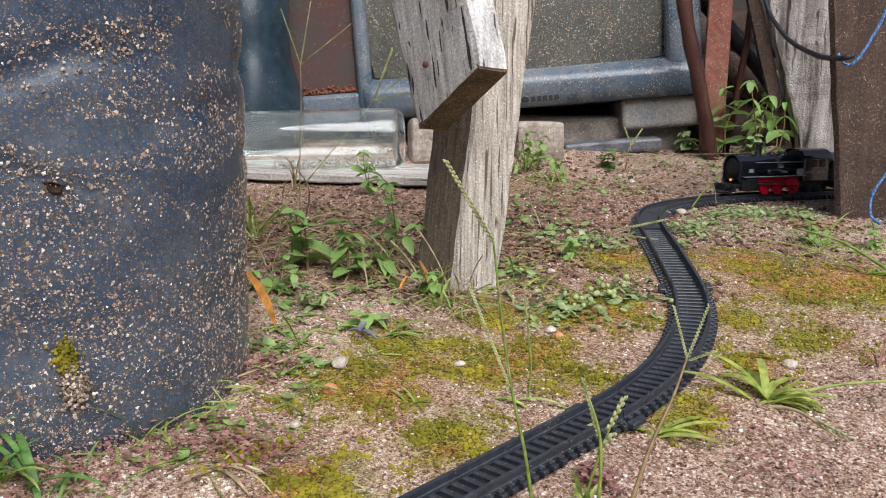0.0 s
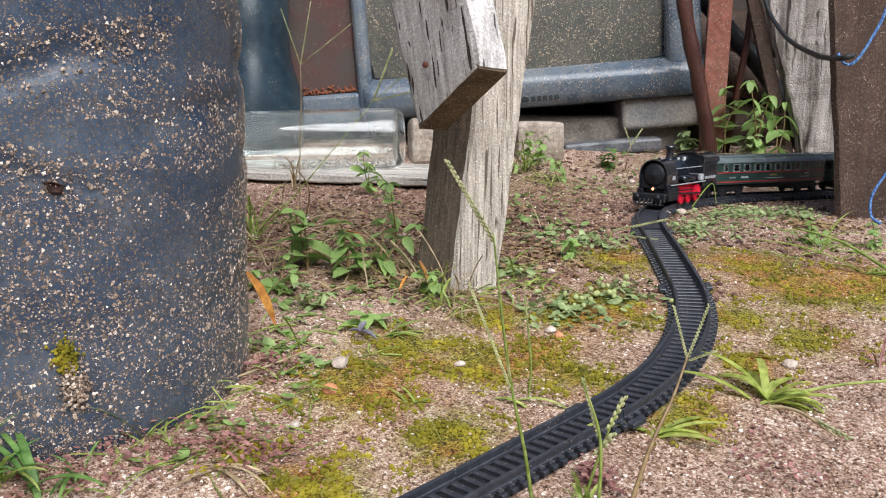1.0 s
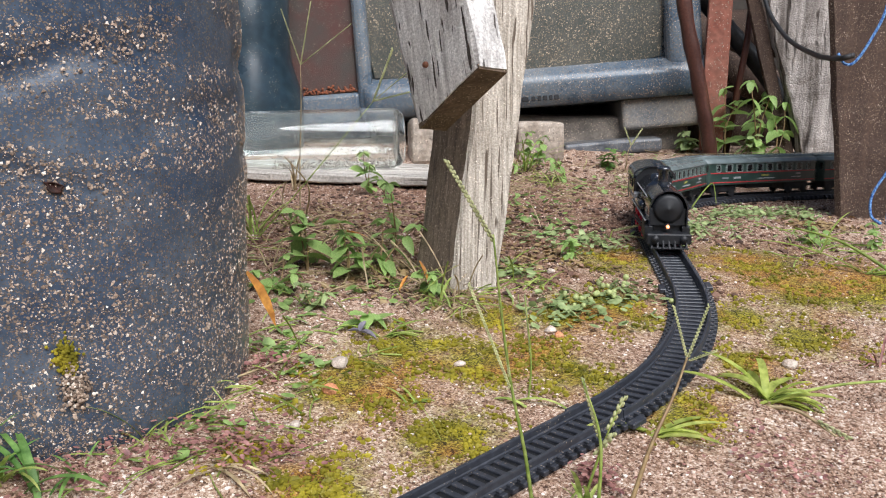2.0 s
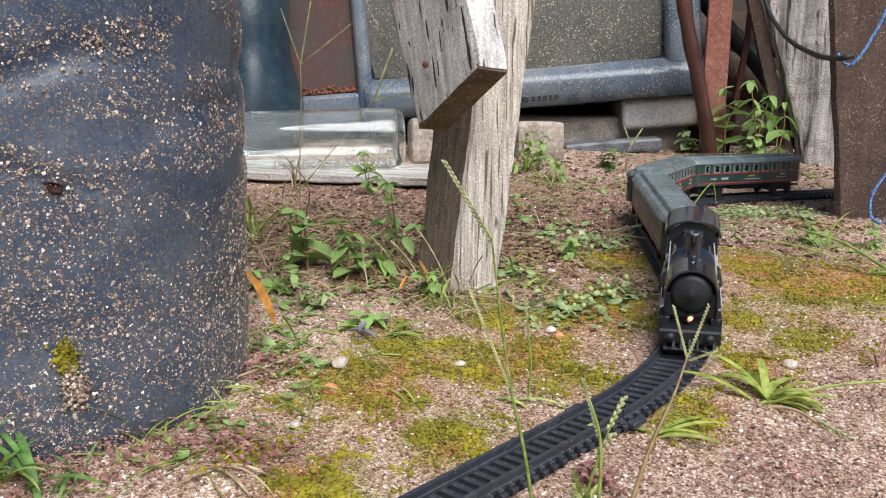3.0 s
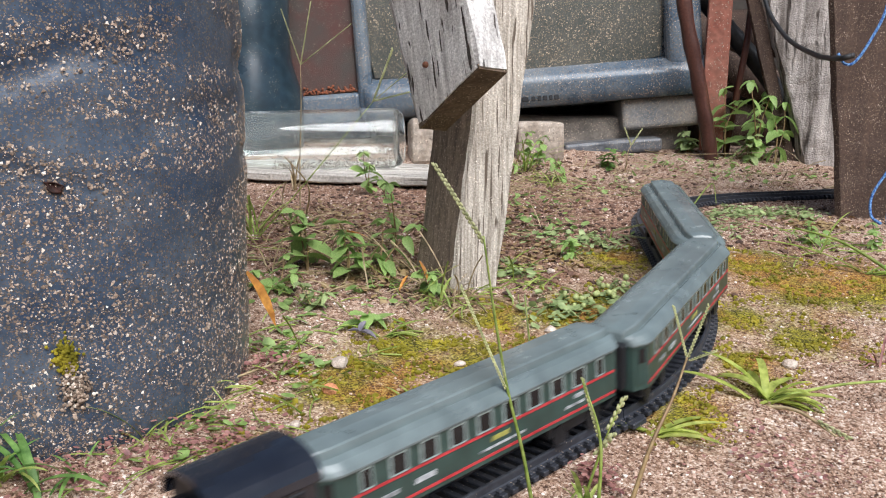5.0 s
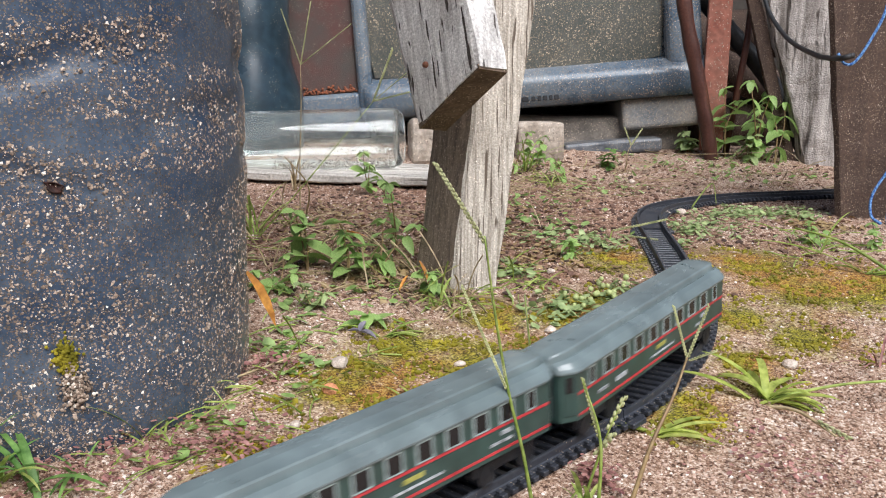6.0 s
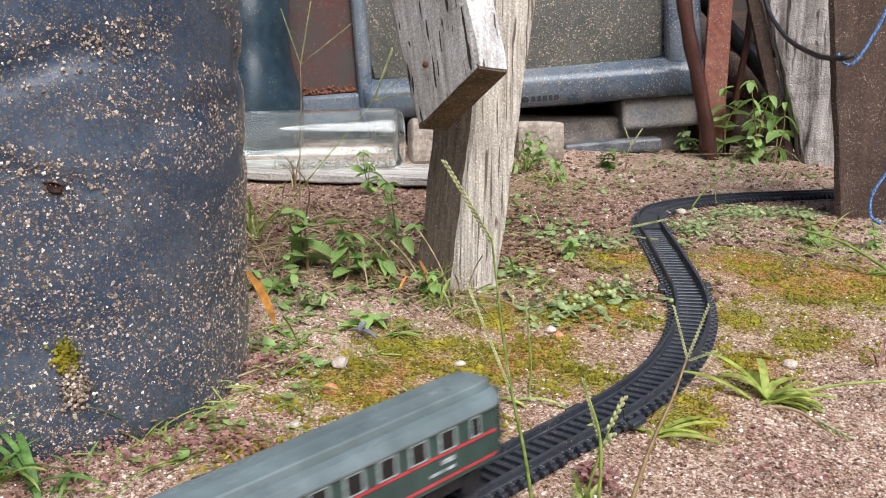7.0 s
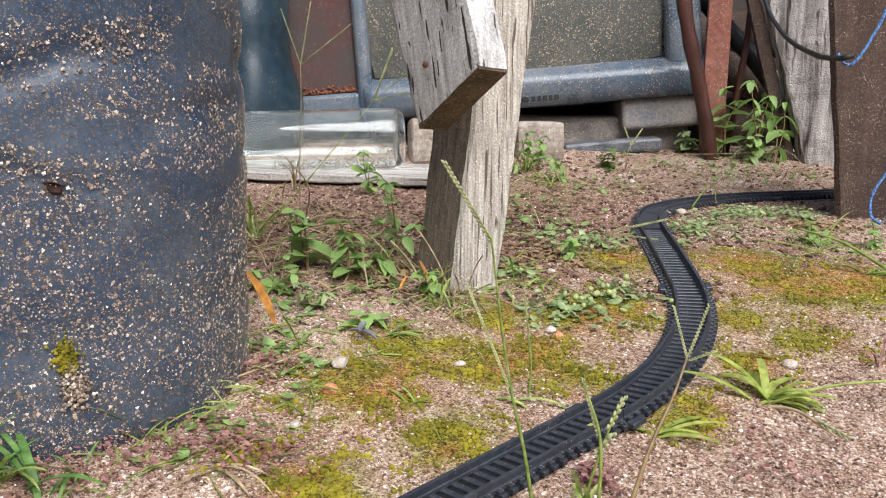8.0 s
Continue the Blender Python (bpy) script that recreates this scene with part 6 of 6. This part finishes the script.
def straw_litter(name, label, spots, count, seed, material, length=(0.02, 0.06)):
    """Fallen stems and roots, one tangled mass."""
    rnd = random.Random(seed)
    verts, faces = [], []
    for _ in range(count):
        cx, cy, r = rnd.choice(spots)
        x, y = cx + rnd.gauss(0, r * 0.6), cy + rnd.gauss(0, r * 0.6)
        a, ln_, up = rnd.uniform(0, 6.28), rnd.uniform(*length), rnd.uniform(0, 0.25)
        if rnd.random() < 0.2:
            up = rnd.uniform(0.4, 1.3)
        w = rnd.uniform(0.0004, 0.0009)
        bow = rnd.gauss(0, 0.5)
        i0 = len(verts)
        n = 5
        px, py, h = x, y, 0.0005
        for k in range(n + 1):
            aa = a + bow * k / n
            z = max(soil_z(px, py) + 0.0006, float(gz(x, y)) + h)
            for q in range(3):
                b = 2 * math.pi * q / 3
                verts.append((px - math.sin(aa) * w * math.cos(b), py + math.cos(aa) * w * math.cos(b), z + w * math.sin(b)))
            px, py, h = px + math.cos(aa) * math.cos(up) * ln_ / n, py + math.sin(aa) * math.cos(up) * ln_ / n, h + math.sin(up) * ln_ / n
            up -= 0.1
        if min(float(off_track(np.array(v[0]), np.array(v[1]))) for v in verts[i0::6]) < 0.03:
            del verts[i0:]
            continue
        for k in range(n):
            for q in range(3):
                s = i0 + 3 * k
                faces.append((s + q, s + (q + 1) % 3, s + 3 + (q + 1) % 3, s + 3 + q))
    me = bpy.data.meshes.new(name)
    me.from_pydata(verts, [], faces)
    me.materials.append(material)
    return tagged(new(name, me), label, "dry grass", kind="stuff")


straw_litter("dry_grass", "tangle of fallen straw and dead stems on the soil",
             [(-0.12, 0.82, 0.08), (-0.08, 0.9, 0.09), (-0.16, 1.0, 0.08), (-0.04, 0.78, 0.05), (0.0, 0.73, 0.03), (0.13, 1.38, 0.06), (0.2, 1.3, 0.08), (0.33, 1.42, 0.1), (0.55, 1.42, 0.08), (-0.1, 0.85, 0.08), (0.05, 1.05, 0.1)], 460, 91, M_STRAW)
straw_litter("dry_grass", "thin green and dry grass blades low on the soil",
             [(-0.14, 0.53, 0.05), (-0.1, 0.62, 0.06), (-0.16, 0.48, 0.05), (-0.1, 0.8, 0.08), (-0.18, 0.9, 0.06), (0.0, 0.72, 0.04), (0.14, 1.42, 0.06), (0.06, 0.78, 0.04), (0.4, 0.9, 0.06), (0.05, 0.47, 0.05)], 240, 92, M_GRASS, (0.015, 0.05))
cover("groundcover", "scattered small weeds on the bare soil", "groundcover",
      [(0.36, 1.5, 0.1), (0.25, 1.36, 0.08), (0.12, 1.2, 0.08), (0.5, 1.5, 0.06), (0.06, 1.0, 0.06), (0.12, 0.97, 0.05), (-0.05, 0.74, 0.04), (-0.15, 0.74, 0.05)], 420, 0.008, M_LEAF, 76, 0.008)
scatter("grit", "loose quartz grit and small stones on the soil", "gravel", 130000, (0.00028, 0.0014), 81, lambda x, y, r: r.rand(len(x)) > moss_amount(x, y) * 1.0, M_GRIT, power=1.15)
scatter("clods", "dark crumbs of soil and bark on the reddish ground", "soil", 30000, (0.0007, 0.0042), 83, lambda x, y, r: (y > 0.72) & (r.rand(len(x)) < 0.25 + 0.75 * np.exp(-((x - 0.08) / 0.3) ** 2)) & (moss_amount(x, y) < 0.4), M_CLOD, 0.6, 0.3, 1.0)
scatter("moss", "cushions of yellow-green moss on the soil", "moss", 190000, (0.0006, 0.0024), 82,
        lambda x, y, r: r.rand(len(x)) < np.clip(moss_amount(x, y) * 1.6 - 0.2, 0, 1) * np.array([max(0.0, min(1.0, 0.28 + 2.8 * noise.noise(Vector((a * 40, b * 40, 3))))) for a, b in zip(x, y)]), M_MOSS, 0.8, 0.3)


# ---- what moves ----
TRAIN_S = [(0.0, 0.081), (0.5, 0.191), (1.0, 0.2996), (1.5, 0.4116), (2.2, 0.584), (3.0, 0.7815), (3.5, 0.8965), (4.0, 1.022), (4.5, 1.147), (5.2, 1.340), (6.0, 1.562), (7.0, 1.822), (8.0, 2.080)]
CAR_BACK = (0.1890, 0.4071, 0.6252)


def train_s(t):
    ts, ss = [p[0] for p in TRAIN_S], [p[1] for p in TRAIN_S]
    ms = np.gradient(ss, ts)
    i = min(max(int(np.searchsorted(ts, t)) - 1, 0), len(ts) - 2)
    h = ts[i + 1] - ts[i]
    u = (t - ts[i]) / h
    return ss[i] * (2 * u ** 3 - 3 * u ** 2 + 1) + ss[i + 1] * (3 * u ** 2 - 2 * u ** 3) + h * (ms[i] * (u ** 3 - 2 * u ** 2 + u) + ms[i + 1] * (u ** 3 - u ** 2))


def motions():
    times = [k / 10 for k in range(81)]
    walk(LOCO, [(t, ride(train_s(t), 0.045)) for t in times])
    for c, back in zip(COACHES, CAR_BACK):
        walk(c, [(t, ride(train_s(t) - back, 0.07)) for t in times])
    for w, at, r in WHEELS:
        walk(w, [(k / 30, Matrix.Translation(at) @ Matrix.Rotation(train_s(k / 30) / r, 4, "Y")) for k in range(241)])
    walk(SWAYER, [(t, SWAY_BASE @ pose(0, 0, 0, 0, a, 0)) for t, a in ((0, 0), (1.7, 0.2), (2.8, -0.3), (3.5, 0.0), (4.0, -0.7), (4.5, -2.3), (4.7, -2.1), (5.8, -1.6), (6.5, -1.2), (7.0, -0.25), (7.5, -0.2), (8.0, -0.3))])


motions()
